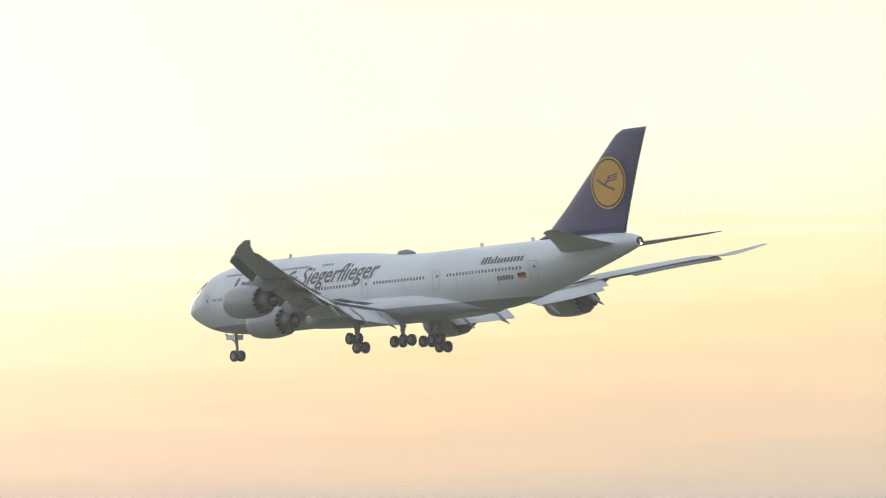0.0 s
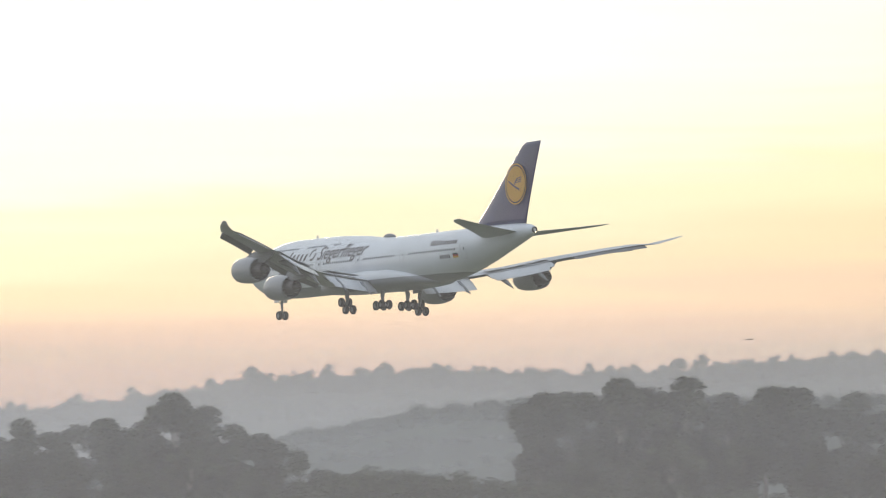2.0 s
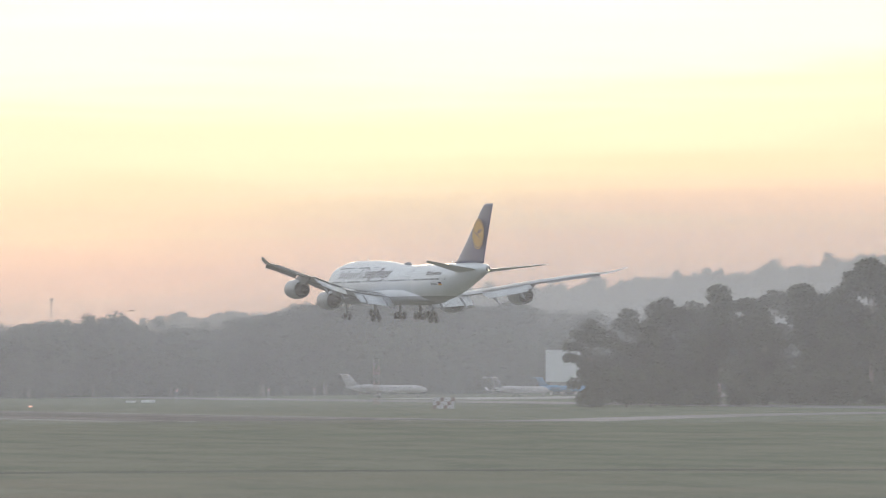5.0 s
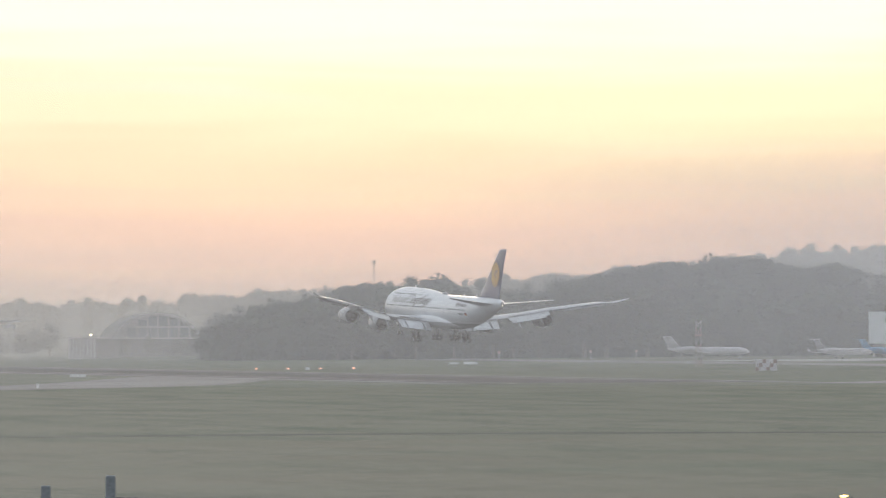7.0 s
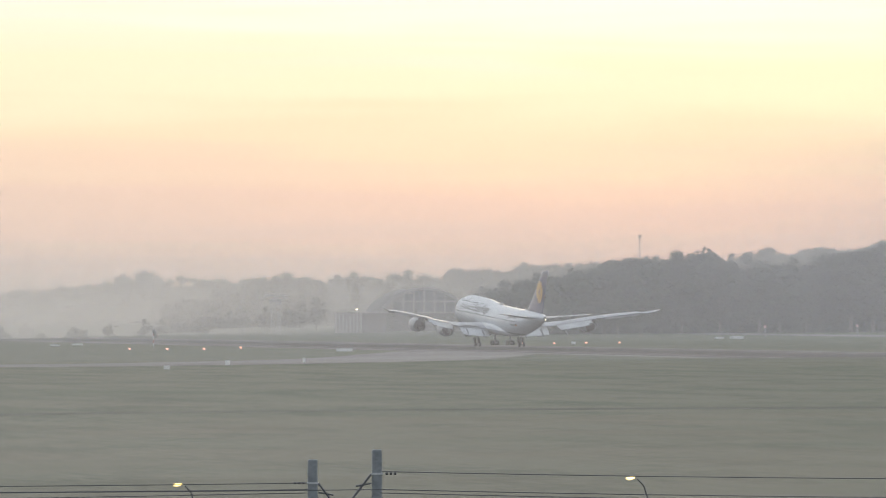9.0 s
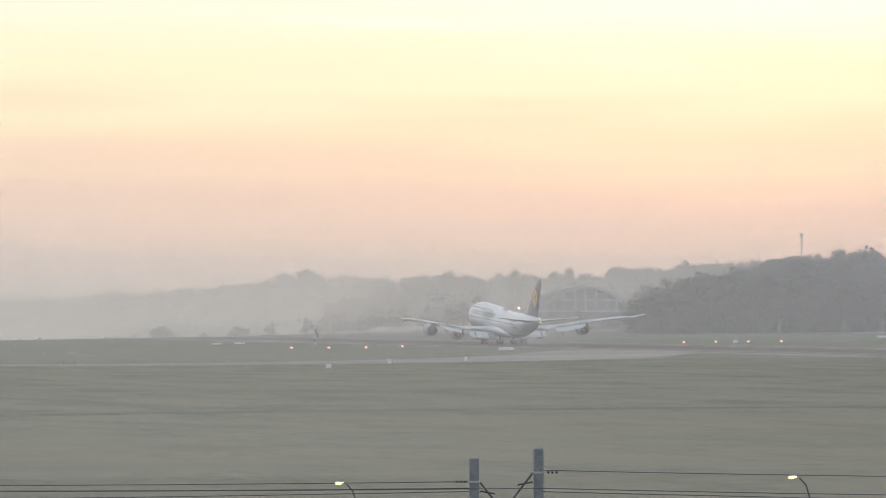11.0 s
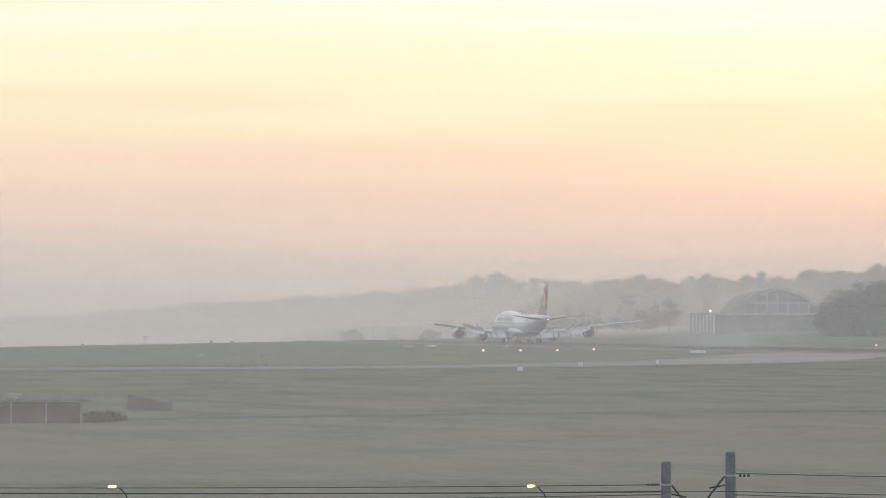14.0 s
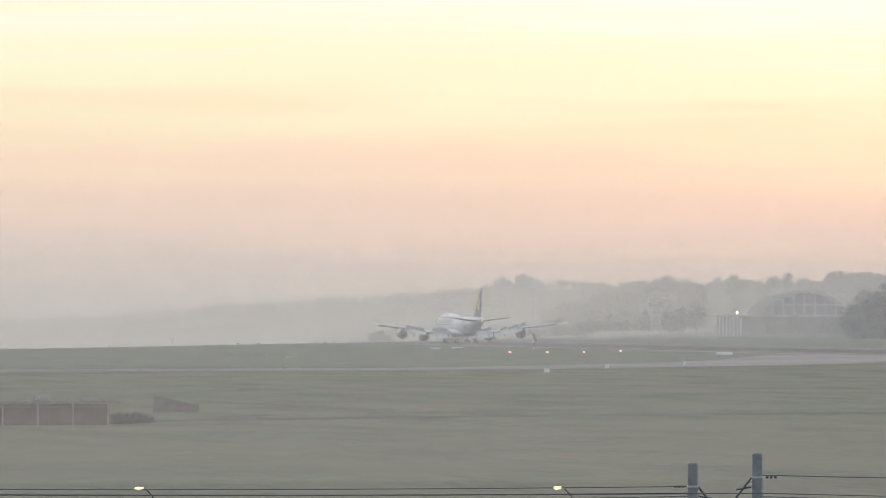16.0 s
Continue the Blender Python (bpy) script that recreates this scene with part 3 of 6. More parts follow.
ridge("tree_belt", "dark belt of tall trees behind the airfield", 1960, [(15.1, -8), (15.4, -4), (15.9, 2), (16.8, 5), (17.4, 9), (18.0, 8), (18.6, 5), (19.2, 7), (20.0, 15), (20.9, 17), (21.6, 17), (23, 14), (24, 11), (26, 8), (29, 2)], 190, 26,
      (-0.75, -0.6, -0.45, -0.3, -0.15, -0.05, 0.0), 0.15, 24, ("dome", "umbrella", "dome", "round", "bush", "dome"), front=-2, spread=(0.85, 1.3), sink=0.3, stand=0.06)


# ---------------------------------------------------------------- mist
def mist(name, radius, density, height, color, wisps=0.3, low=20.0, until=None, since=None):
    bm = bmesh.new()
    bs = [float(b) for b in np.arange(-30, 75, 1.5)]
    for k in range(len(bs) - 1):
        q = []
        for b, z in ((bs[k], -40), (bs[k + 1], -40), (bs[k + 1], height), (bs[k], height)):
            x, y = at(b, radius)
            q.append(bm.verts.new((x, y, z)))
        bm.faces.new(q)
    ob = part(name, bm, mist_material(name, color, density, low, height * 0.96, wisps, until=until, since=since), None)
    tagged(ob, "thin veil of evening mist over the airfield", "mist", kind="stuff")


HAZE = (0.775, 0.835, 0.975)
HILL_HAZE = (0.89, 0.895, 0.95)
WARM_HAZE = (1.0, 0.945, 0.90)


def mist_bank(sheets, radius, density, height, color, wisps=0.3, low=20.0, until=None, since=None, gap=9.0):
    """A bank of mist as several thin sheets one behind the other."""
    each = 1 - (1 - density) ** (1.0 / sheets)
    for k in range(sheets):
        mist("mist", radius + gap * k, each, height, color, wisps, low, until, since)


mist_bank(2, 198, 0.19, 30, (0.915, 0.88, 0.94), 0.05, 7, gap=2.0)
mist_bank(1, 206, 0.075, 80, (0.90, 0.90, 0.92), 0.05, 35)
mist_bank(1, 240, 0.09, 24, WARM_HAZE, 0.05, 7, until=(42, 80))
mist_bank(1, 860, 0.105, 52, HAZE, 0.1)
mist_bank(2, 1228, 0.13, 52, HAZE, 0.2, 22, since=(330, 480), gap=32.0)
mist_bank(1, 1440, 0.11, 70, HAZE, 0.2, 25)
mist_bank(1, 1740, 0.10, 72, HAZE, 0.2, 25)
mist_bank(3, 1850, 0.13, 72, HAZE, 0.2, 25, since=(430, 520), gap=45.0)
mist_bank(2, 1980, 0.30, 60, WARM_HAZE, 0.3, -8, until=(440, 620))
mist_bank(2, 2215, 0.26, 14, WARM_HAZE, 0.3, -14, until=(440, 620))
mist_bank(3, 2520, 0.48, 66, WARM_HAZE, 0.2, 10, until=(700, 1050))
mist_bank(3, 2600, 0.53, 135, HILL_HAZE, 0.15, 84, since=(700, 1050), gap=40.0)
mist_bank(5, 3700, 0.62, 84, WARM_HAZE, 0.08, -28)


# ---------------------------------------------------------------- the airliner
# nose towards +y, origin on the wheels' ground line under the main gear
STATIONS = np.array([(37.55, 5.85, 5.95, 0.05), (37.3, 5.35, 6.45, 0.5), (36.8, 4.95, 6.8, 0.9), (36.0, 4.5, 7.2, 1.4), (34.8, 3.95, 7.85, 1.95), (33.4, 3.45, 8.7, 2.4),
                     (31.5, 3.0, 9.55, 2.8), (28.5, 2.65, 10.15, 3.12), (25, 2.5, 10.38, 3.25), (14, 2.5, 10.3, 3.25), (10, 2.5, 10.15, 3.25), (6, 2.5, 9.9, 3.25), (2, 2.5, 9.5, 3.25), (-2, 2.5, 9.24, 3.25), (-5, 2.5, 9.2, 3.25),
                     (-13, 2.5, 9.2, 3.25), (-17, 2.75, 9.2, 3.2), (-21, 3.45, 9.2, 3.0), (-25, 4.4, 9.2, 2.6), (-29, 5.45, 9.2, 2.0), (-33, 6.5, 9.1, 1.3), (-35.4, 7.15, 8.9, 0.85), (-36.6, 7.6, 8.5, 0.42)])
ST_Y = np.arange(-36.6, 37.56, 0.35)


def station(y):
    o = STATIONS[::-1]
    acc = np.zeros(3)
    for s, w in ((-0.9, 1), (-0.45, 2), (0, 3), (0.45, 2), (0.9, 1)):
        if y > 35.5 or y < -35.5:
            s *= 0.2
        acc += w * np.array([np.interp(y + s, o[:, 0], o[:, k]) for k in (1, 2, 3)])
    zb, zt, hw = acc / 9
    zc = zb + min(3.25, 0.5 * (zt - zb))
    return zb, zt, hw, zc, 1 + 0.55 * max(0.0, (zt - zc - 3.3) / 1.5)


def half_width(y, z):
    zb, zt, hw, zc, e = station(y)
    if z < zc:
        return hw * math.sqrt(max(0.0, 1 - ((zc - z) / (zc - zb)) ** 2))
    return hw * math.sqrt(max(0.0, 1 - ((z - zc) / (zt - zc)) ** 2)) ** e


def section(y, n=56):
    zb, zt, hw, zc, e = station(y)
    ring = []
    for i in range(n):
        a = 2 * math.pi * i / n
        c, s = math.cos(a), math.sin(a)
        if s <= 0:
            ring.append((hw * c, y, zc + (zc - zb) * s))
        else:
            ring.append((hw * math.copysign(abs(c) ** e, c), y, zc + (zt - zc) * s))
    return ring


def livery():
    """White fuselage with a grey belly below a straight line."""
    m = material("fuselage_paint", (0.71, 0.745, 0.785), 0.34, vary=0.06, scale=0.25, coat=0.45)
    nt = m.node_tree
    b = nt.nodes["Principled BSDF"]
    src = b.inputs["Base Color"].links[0].from_socket
    N, L = nt.nodes.new, nt.links.new
    co, xyz, st, mix = N("ShaderNodeTexCoord"), N("ShaderNodeSeparateXYZ"), N("ShaderNodeMapRange"), N("ShaderNodeMix")
    L(co.outputs["Object"], xyz.inputs[0])
    L(xyz.outputs[2], st.inputs[0])
    st.inputs[1].default_value, st.inputs[2].default_value = 3.55, 3.60
    mix.data_type = "RGBA"
    L(st.outputs[0], mix.inputs[0])
    mix.inputs[6].default_value = (0.27, 0.28, 0.295, 1)
    L(src, mix.inputs[7])
    L(mix.outputs[2], b.inputs["Base Color"])
    return m


def side_pose(y, z, side=-1, out=0.012):
    """On the fuselage's skin, x of the pose pointing outwards."""
    w = half_width(y, z)
    dz = (half_width(y, z + 0.15) - half_width(y, z - 0.15)) / 0.3
    dy = (half_width(y + 0.4, z) - half_width(y - 0.4, z)) / 0.8
    n = Vector((side, -dy, -dz)).normalized()
    up = Vector((0, 0, 1))
    t = up.cross(n).normalized()
    u = n.cross(t)
    return Matrix.Translation(Vector((side * w, y, z)) + n * out) @ Matrix((n, t, u)).transposed().to_4x4()


def letters(text, size, y0, z0, slant, mat, name, label, parent):
    """Lettering from the built-in font, laid on the skin of the left side; it reads towards the tail."""
    cu = bpy.data.curves.new("lettering", "FONT")
    cu.body, cu.size, cu.shear, cu.resolution_u, cu.offset = text, size, slant, 3, 0.009 * size
    tmp = bpy.data.objects.new("lettering", cu)
    scene.collection.objects.link(tmp)
    me = bpy.data.meshes.new_from_object(tmp.evaluated_get(bpy.context.evaluated_depsgraph_get()))
    bpy.data.objects.remove(tmp)
    bm = bmesh.new()
    bm.from_mesh(me)
    bpy.data.meshes.remove(me)
    bmesh.ops.triangulate(bm, faces=bm.faces)
    for _ in range(3):
        bmesh.ops.subdivide_edges(bm, edges=[e for e in bm.edges if e.calc_length() > 0.3], cuts=1)
        bmesh.ops.triangulate(bm, faces=bm.faces)
    for v in bm.verts:
        y, z = y0 - v.co.x, z0 + v.co.y
        v.co = (-half_width(y, z) - 0.05, y, z)
    return part(name, bm, mat, parent, label)


def patch(y0, y1, z0, z1, mat, name, parent, label="", out=0.02, slant=0.0, n=8):
    """A painted area on the skin of the left side."""
    bm = bmesh.new()
    rows = []
    for i in range(n + 1):
        row = []
        for j in range(4):
            z = z0 + (z1 - z0) * j / 3
            y = y0 + (y1 - y0) * i / n - slant * (z - z0)
            row.append(bm.verts.new((-half_width(y, z) - out, y, z)))
        rows.append(row)
    for a, b in zip(rows, rows[1:]):
        for j in range(3):
            bm.faces.new((a[j], a[j + 1], b[j + 1], b[j]))
    return part(name, bm, mat, parent, label)


def foil(x, y_le, y_te, z, thick, camber=0.15, twist=0.0, n=9):
    """A wing section, leading edge forwards."""
    c = y_le - y_te
    up, lo = [], []
    for i in range(n):
        s = (1 - math.cos(math.pi * i / (n - 1))) / 2
        t = thick * 4.6 * (0.2969 * math.sqrt(s) - 0.126 * s - 0.3516 * s * s + 0.2843 * s ** 3 - 0.1015 * s ** 4)
        m = camber * thick * 4 * s * (1 - s) - twist * s * c
        up.append((x, y_le - s * c, z + m + t))
        lo.append((x, y_le - s * c, z + m - t * 0.8))
    return up + lo[-2:0:-1]


WING = [(2.2, 13.4, -0.8, 3.55, 1.9), (3.4, 12.2, -0.9, 3.7, 1.75), (7.5, 8.3, -1.5, 4.0, 1.3), (11.8, 4.6, -2.4, 4.4, 0.95), (16.5, 0.8, -5.0, 5.25, 0.75), (21.2, -3.0, -7.9, 6.4, 0.6),
        (26, -7.0, -11.4, 7.35, 0.45), (30, -10.6, -14.4, 8.05, 0.33), (31.8, -12.7, -15.95, 8.1, 0.25), (33.2, -15.1, -17.3, 8.58, 0.16), (34.2, -17.6, -18.65, 9.02, 0.06)]


def wing_at(x):
    a = np.array(WING)
    return [float(np.interp(abs(x), a[:, 0], a[:, k])) for k in (1, 2, 3, 4)]


def mirror(points, side):
    return [(side * p[0], p[1], p[2]) for p in points]


def flap_panel(x0, x1, side, fore, chord, drop, z_off, thick=0.16):
    """A slotted flap behind the wing between two spans."""
    rings = []
    for x in (x0, (x0 + x1) / 2, x1):
        le, te, z, t = wing_at(x)
        y = te + 0.5 - fore
        rings.append(mirror(foil(x, y, y - chord, z + z_off, thick * 2.2, 0.3, drop), side))
    return loft(bmesh.new(), rings)


def revolve(profile, n=40, axis_y=True):
    bm = bmesh.new()
    rings = []
    for r, y in profile:
        rings.append([(r * math.cos(2 * math.pi * i / n), y, r * math.sin(2 * math.pi * i / n)) for i in range(n)])
    return loft(bm, rings, caps=False)


def engine(parent, x, y, z, side, pylon_to):
    """Turbofan with a wide cowl and saw-toothed nozzle edge. y is the lip."""
    m = pose(side * x, y, z, 1.5)
    n = 48
    bm = bmesh.new()
    prof = [(0.95 * r, yy) for r, yy in ((1.30, -1.3), (1.34, -0.5), (1.42, -0.1), (1.52, 0.0), (1.62, -0.15), (1.74, -0.9), (1.80, -1.9), (1.79, -3.0), (1.70, -4.0), (1.56, -4.8))]
    rings = [[(r * math.cos(2 * math.pi * i / n), yy, r * math.sin(2 * math.pi * i / n)) for i in range(n)] for r, yy in prof]
    tooth = []
    for i in range(n):
        k = abs((i % 3) - 1.0)
        yy, r = -4.95 - (0.42 if i % 3 == 1 else 0.05), 1.46 - (0.07 if i % 3 == 1 else 0.0)
        tooth.append((r * math.cos(2 * math.pi * i / n), yy, r * math.sin(2 * math.pi * i / n)))
    inner = [(0.94 * a, b + 0.03, 0.94 * c) for a, b, c in tooth]
    rings += [tooth, inner, [(1.30 * math.cos(2 * math.pi * i / n), -4.0, 1.30 * math.sin(2 * math.pi * i / n)) for i in range(n)]]
    loft(bm, rings, caps=False)
    cowl = part("engine", bm, COWL, parent, "grey engine cowl with saw-toothed nozzle edge", True, m)
    part("intake_lip", revolve([(1.325, -0.1), (1.414, 0.02), (1.512, -0.15), (1.45, -0.05), (1.36, -0.05)], n), METAL, cowl, "bright metal intake lip", True)
    part("fan", revolve([(1.23, -1.2), (0.35, -1.15), (0.02, -0.7)], n), HOT_METAL, cowl, "dark fan disc", True)
    part("duct", revolve([(1.30, -3.9), (0.9, -3.9)], n), DARK_WELL, cowl)
    core = [(0.98, -3.6), (1.02, -4.6), (0.92, -5.6), (0.74, -6.5), (0.70, -6.5), (0.66, -5.8)]
    part("core_cowl", revolve(core, n), HOT_METAL, cowl, "dark core exhaust nozzle", True)
    part("exhaust_plug", revolve([(0.50, -5.8), (0.42, -6.6), (0.2, -7.3), (0.02, -7.6)], 24), HOT_METAL, cowl, "", True)
    # pylon
    le, te, wz, t = wing_at(x)
    bm = bmesh.new()
    r = []
    for yy, z0, z1, w in ((y - 1.6, z + 1.48, z + 1.72, 0.12), (y - 3.5, z + 1.2, z + 2.15, 0.28), (le + 0.2, z + 0.7, wz + 0.15, 0.34), (le - 2.2, z + 0.75, wz + 0.1, 0.3), (le - 4.4, wz - 0.35, wz, 0.1)):
        r.append([(side * x - w, yy, z0), (side * x + w, yy, z0), (side * x + w * 0.9, yy, z1), (side * x - w * 0.9, yy, z1)])
    part("pylon", loft(bm, r), GREY_PAINT, parent, "grey engine pylon")


def wheel_meshes(r, w):
    prof = [(r * 0.55, -w / 2), (r * 0.86, -w / 2), (r * 0.97, -w * 0.36), (r, -w * 0.15), (r, w * 0.15), (r * 0.97, w * 0.36), (r * 0.86, w / 2), (r * 0.55, w / 2)]
    n = 24
    bm = bmesh.new()
    loft(bm, [[(x, rr * math.cos(2 * math.pi * i / n), rr * math.sin(2 * math.pi * i / n)) for i in range(n)] for rr, x in prof], caps=False)
    hub = bmesh.new()
    loft(hub, [[(x, rr * math.cos(2 * math.pi * i / n), rr * math.sin(2 * math.pi * i / n)) for i in range(n)] for rr, x in ((0.12 * r, -w * 0.42), (r * 0.5, -w * 0.3), (r * 0.56, -w * 0.46), (r * 0.56, w * 0.46), (r * 0.5, w * 0.3), (0.12 * r, w * 0.42))])
    out = []
    for b, mat, nm in ((bm, RUBBER, "tyre"), (hub, GREY_PAINT, "rim")):
        bmesh.ops.recalc_face_normals(b, faces=b.faces)
        me = bpy.data.meshes.new(nm)
        b.to_mesh(me)
        b.free()
        me.polygons.foreach_set("use_smooth", [True] * len(me.polygons))
        me.materials.append(mat)
        out.append(me)
    return out


COWL = material("cowl_paint", (0.33, 0.34, 0.36), 0.32, vary=0.1, scale=0.4, coat=0.3)
MOVERS = {"bogies": [], "spoilers": [], "wing": []}


def main_gear(parent, meshes, x, y, lean, leg_top, forward):
    tyre, rim = meshes
    bm = bmesh.new()
    tube(bm, (x, y, 0.75), (x + lean, y + forward * 0.2, leg_top), 0.2, 0.3, 12)
    tube(bm, (x, y, 1.3), (x, y, 2.0), 0.27, 0.27, 12)
    leg = part("gear_leg", bm, GREY_PAINT, parent, "grey landing gear leg")
    bm = bmesh.new()
    tube(bm, (x + lean * 0.6, y, 2.1), (x - lean * 0.5 - 0.3, y + 1.6 * forward, leg_top), 0.1, 0.1, 8)
    tube(bm, (x, y + 0.1, 1.2), (x, y - 0.55, 1.75), 0.07, 0.07, 6)
    tube(bm, (x, y - 0.55, 1.75), (x, y, 2.3), 0.07, 0.07, 6)
    part("side_brace", bm, GREY_PAINT, leg)
    bm = bmesh.new()
    box(bm, (-0.03, -0.9, 0.0), (0.03, 0.9, 1.3), 0.02)
    part("gear_door", bm, GREY_PAINT, leg, "", False, pose(x - math.copysign(0.55, x), y, 2.1, 0, 0, 0))
    bog = new("bogie")
    bog.parent = parent
    bm = bmesh.new()
    tube(bm, (0, -0.85, 0), (0, 0.85, 0), 0.16, 0.16, 12)
    for yy in (-0.74, 0.74):
        tube(bm, (-0.75, yy, 0), (0.75, yy, 0), 0.09, 0.09, 10)
    bmesh.ops.recalc_face_normals(bm, faces=bm.faces)
    me = bpy.data.meshes.new("bogie")
    bm.to_mesh(me)
    bm.free()
    me.materials.append(GREY_PAINT)
    bpy.data.objects.remove(bog)
    bog = new("bogie", me)
    bog.parent = parent
    bog.matrix_basis = pose(x, y, 0.62)
    for sx in (-0.56, 0.56):
        for yy in (-0.74, 0.74):
            part("tyre", tyre, RUBBER, bog, "", True, pose(sx, yy, 0))
            part("rim", rim, GREY_PAINT, bog, "", True, pose(sx, yy, 0))
    MOVERS["bogies"].append((bog, x, y))


def build_airliner():
    plane = thing("airliner", pose(RUNWAY_X, 400, 42), "large white four-engined jet airliner with dark blue tail, landing gear down", "airplane")
    skin = livery()
    bm = bmesh.new()
    loft(bm, [section(float(y)) for y in ST_Y])
    body = part("fuselage", bm, skin, plane, "white fuselage with grey belly", True)
    # belly fairing where wing and body meet
    bm = bmesh.new()
    rings = []
    for y, w, zb, zt in ((15.5, 1.2, 2.6, 3.4), (13.5, 2.9, 2.35, 4.2), (9, 3.5, 2.2, 5.0), (2, 3.62, 2.15, 5.3), (-5, 3.55, 2.15, 5.2), (-9, 3.35, 2.25, 4.5), (-12.5, 2.6, 2.45, 3.6), (-14.5, 1.0, 2.62, 3.0)):
        rings.append([(w * math.copysign(abs(math.cos(a)) ** 0.6, math.cos(a)), y, (zb + zt) / 2 + (zt - zb) / 2 * math.copysign(abs(math.sin(a)) ** 0.75, math.sin(a))) for a in [2 * math.pi * i / 32 for i in range(32)]])
    part("belly_fairing", loft(bm, rings), skin, plane, "white wing-to-body fairing with grey underside", True)
    # cabin windows
    bm = box(bmesh.new(), (-0.01, -0.115, -0.16), (0.012, 0.115, 0.16))
    me = bpy.data.meshes.new("cabin_window")
    bm.to_mesh(me)
    bm.free()
    me.materials.append(GLASS_DARK)
    for side in (-1, 1):
        ys = [y for a, b in ((29.6, 24.2), (21.4, 15.0), (12.2, 4.3), (1.4, -7.0), (-10.6, -22.2)) for y in np.arange(a, b, -0.508)]
        for y in ys:
            part("cabin_window", me, GLASS_DARK, body, "", False, side_pose(float(y), 6.42, side))
        for a, b in ((28.2, 20.6), (18.4, 13.6), (11.3, 9.7)):
            for y in np.arange(a, b, -0.508):
                part("cabin_window", me, GLASS_DARK, body, "", False, side_pose(float(y), 8.95, side))
    # cockpit panes
    bm = box(bmesh.new(), (-0.01, -0.33, -0.27), (0.015, 0.33, 0.27), 0.05)
    cme = bpy.data.meshes.new("cockpit_pane")
    bm.to_mesh(cme)
    bm.free()
    cme.materials.append(GLASS_DARK)
    for side in (-1, 1):
        for y, z in ((34.3, 7.62), (33.55, 8.05), (32.75, 8.35)):
            part("cockpit_pane", cme, GLASS_DARK, body, "dark cockpit window", False, side_pose(y, z, side))
    # doors: thin outlines with a small window
    for side in (-1, 1):
        for y in (31.0, 23.0, 13.5, 2.9, -8.8, -23.6):
            bm = bmesh.new()
            for lo, hi in (((-0.01, -0.56, -1.0), (0.012, -0.51, 1.0)), ((-0.01, 0.51, -1.0), (0.012, 0.56, 1.0)), ((-0.01, -0.56, 0.95), (0.012, 0.56, 1.0)), ((-0.01, -0.56, -1.0), (0.012, 0.56, -0.95))):
                box(bm, lo, hi)
            d = part("cabin_door", bm, LINE, body, "white cabin door with grey outline", False, side_pose(y, 6.05, side, 0.01))
            part("door_window", me, GLASS_DARK, d, "", False, pose(0.005, -0.15 * side, 0.35))
    # panel joints round the body
    for y in (27.0, 19.0, -3.5, -12.0, -18.5, -26.5):
        bm = bmesh.new()
        r0, r1 = section(y, 56), section(y - 0.05, 56)
        zb, zt, hw, zc, e = station(y)
        k = 1.0022
        loft(bm, [[(p[0] * k, p[1], zc + (p[2] - zc) * k) for p in r] for r in (r0, r1)], caps=False)
        part("panel_joint", bm, LINE, body)
    # writing
    letters("Siegerflieger", 2.62, 14.4, 7.05, 0.25, TITLE, "title_lettering", "grey title lettering on the fuselage side", body)
    for i in range(8):
        patch(26.2 - i * 1.15, 25.7 - i * 1.15, 7.1, 8.1 + (0.45 if i in (0, 3) else 0), TITLE, "title_bar", body, "grey title block on the fuselage side", 0.02, 0.25, 3)
    for i in range(2):
        bm = bmesh.new()
        for k in range(10):
            a0, a1 = [math.pi * (0.35 + i) + math.pi * 0.75 * q / 10 for q in (k, k + 1)]
            q = []
            for a, r in ((a0, 0.55), (a1, 0.55), (a1, 0.85), (a0, 0.85)):
                y, z = 15.9 - r * math.cos(a), 7.85 + r * math.sin(a)
                q.append(bm.verts.new((-half_width(y, z) - 0.03, y, z)))
            bm.faces.new(q)
        part("emblem_stroke", bm, TITLE, body)
    for i in range(13):
        y = -15.7 - i * 0.5
        patch(y, y - 0.34, 7.12, 7.62 + (0.22 if i in (0, 1, 2, 4) else 0), TITLE, "small_title_bar", body, "", 0.02, 0.2, 2)
    for i in range(6):
        y = -18.4 - i * 0.4
        patch(y, y - 0.26, 5.35, 5.8, TITLE, "marking_bar", body, "", 0.02, 0.0, 2)
    for i, mt in enumerate((FLAG_GOLD, RED, DARK_WELL)):
        patch(-21.3, -22.4, 5.33 + i * 0.2, 5.33 + (i + 1) * 0.2, mt, "flag_stripe", body, "", 0.022, 0.0, 3)
    # antennas and the dome on the back
    bm = bmesh.new()
    rings = [[(w * math.cos(a), y, 9.25 + h * max(-0.15, math.sin(a))) for a in [2 * math.pi * i / 20 for i in range(20)]] for y, w, h in ((1.3, 0.1, 0.2), (0.8, 0.45, 0.5), (-0.2, 0.55, 0.58), (-1.1, 0.45, 0.4), (-1.7, 0.1, 0.15))]
    part("antenna_dome", loft(bm, rings), GREY_PAINT, plane, "dark antenna dome", True)
    for y, z in ((19.5, 10.35), (-12.5, 9.2), (-20.5, 9.2)):
        bm = bmesh.new()
        loft(bm, [[(w, y + a, z + h) for w, a in ((0.03, 0.25), (0.03, -0.25), (-0.03, -0.25), (-0.03, 0.25))] for h in (-0.1, 0.38)])
        part("blade_antenna", bm, WHITE, plane)
    # fin: dark blue, with the yellow disc
    bm = bmesh.new()
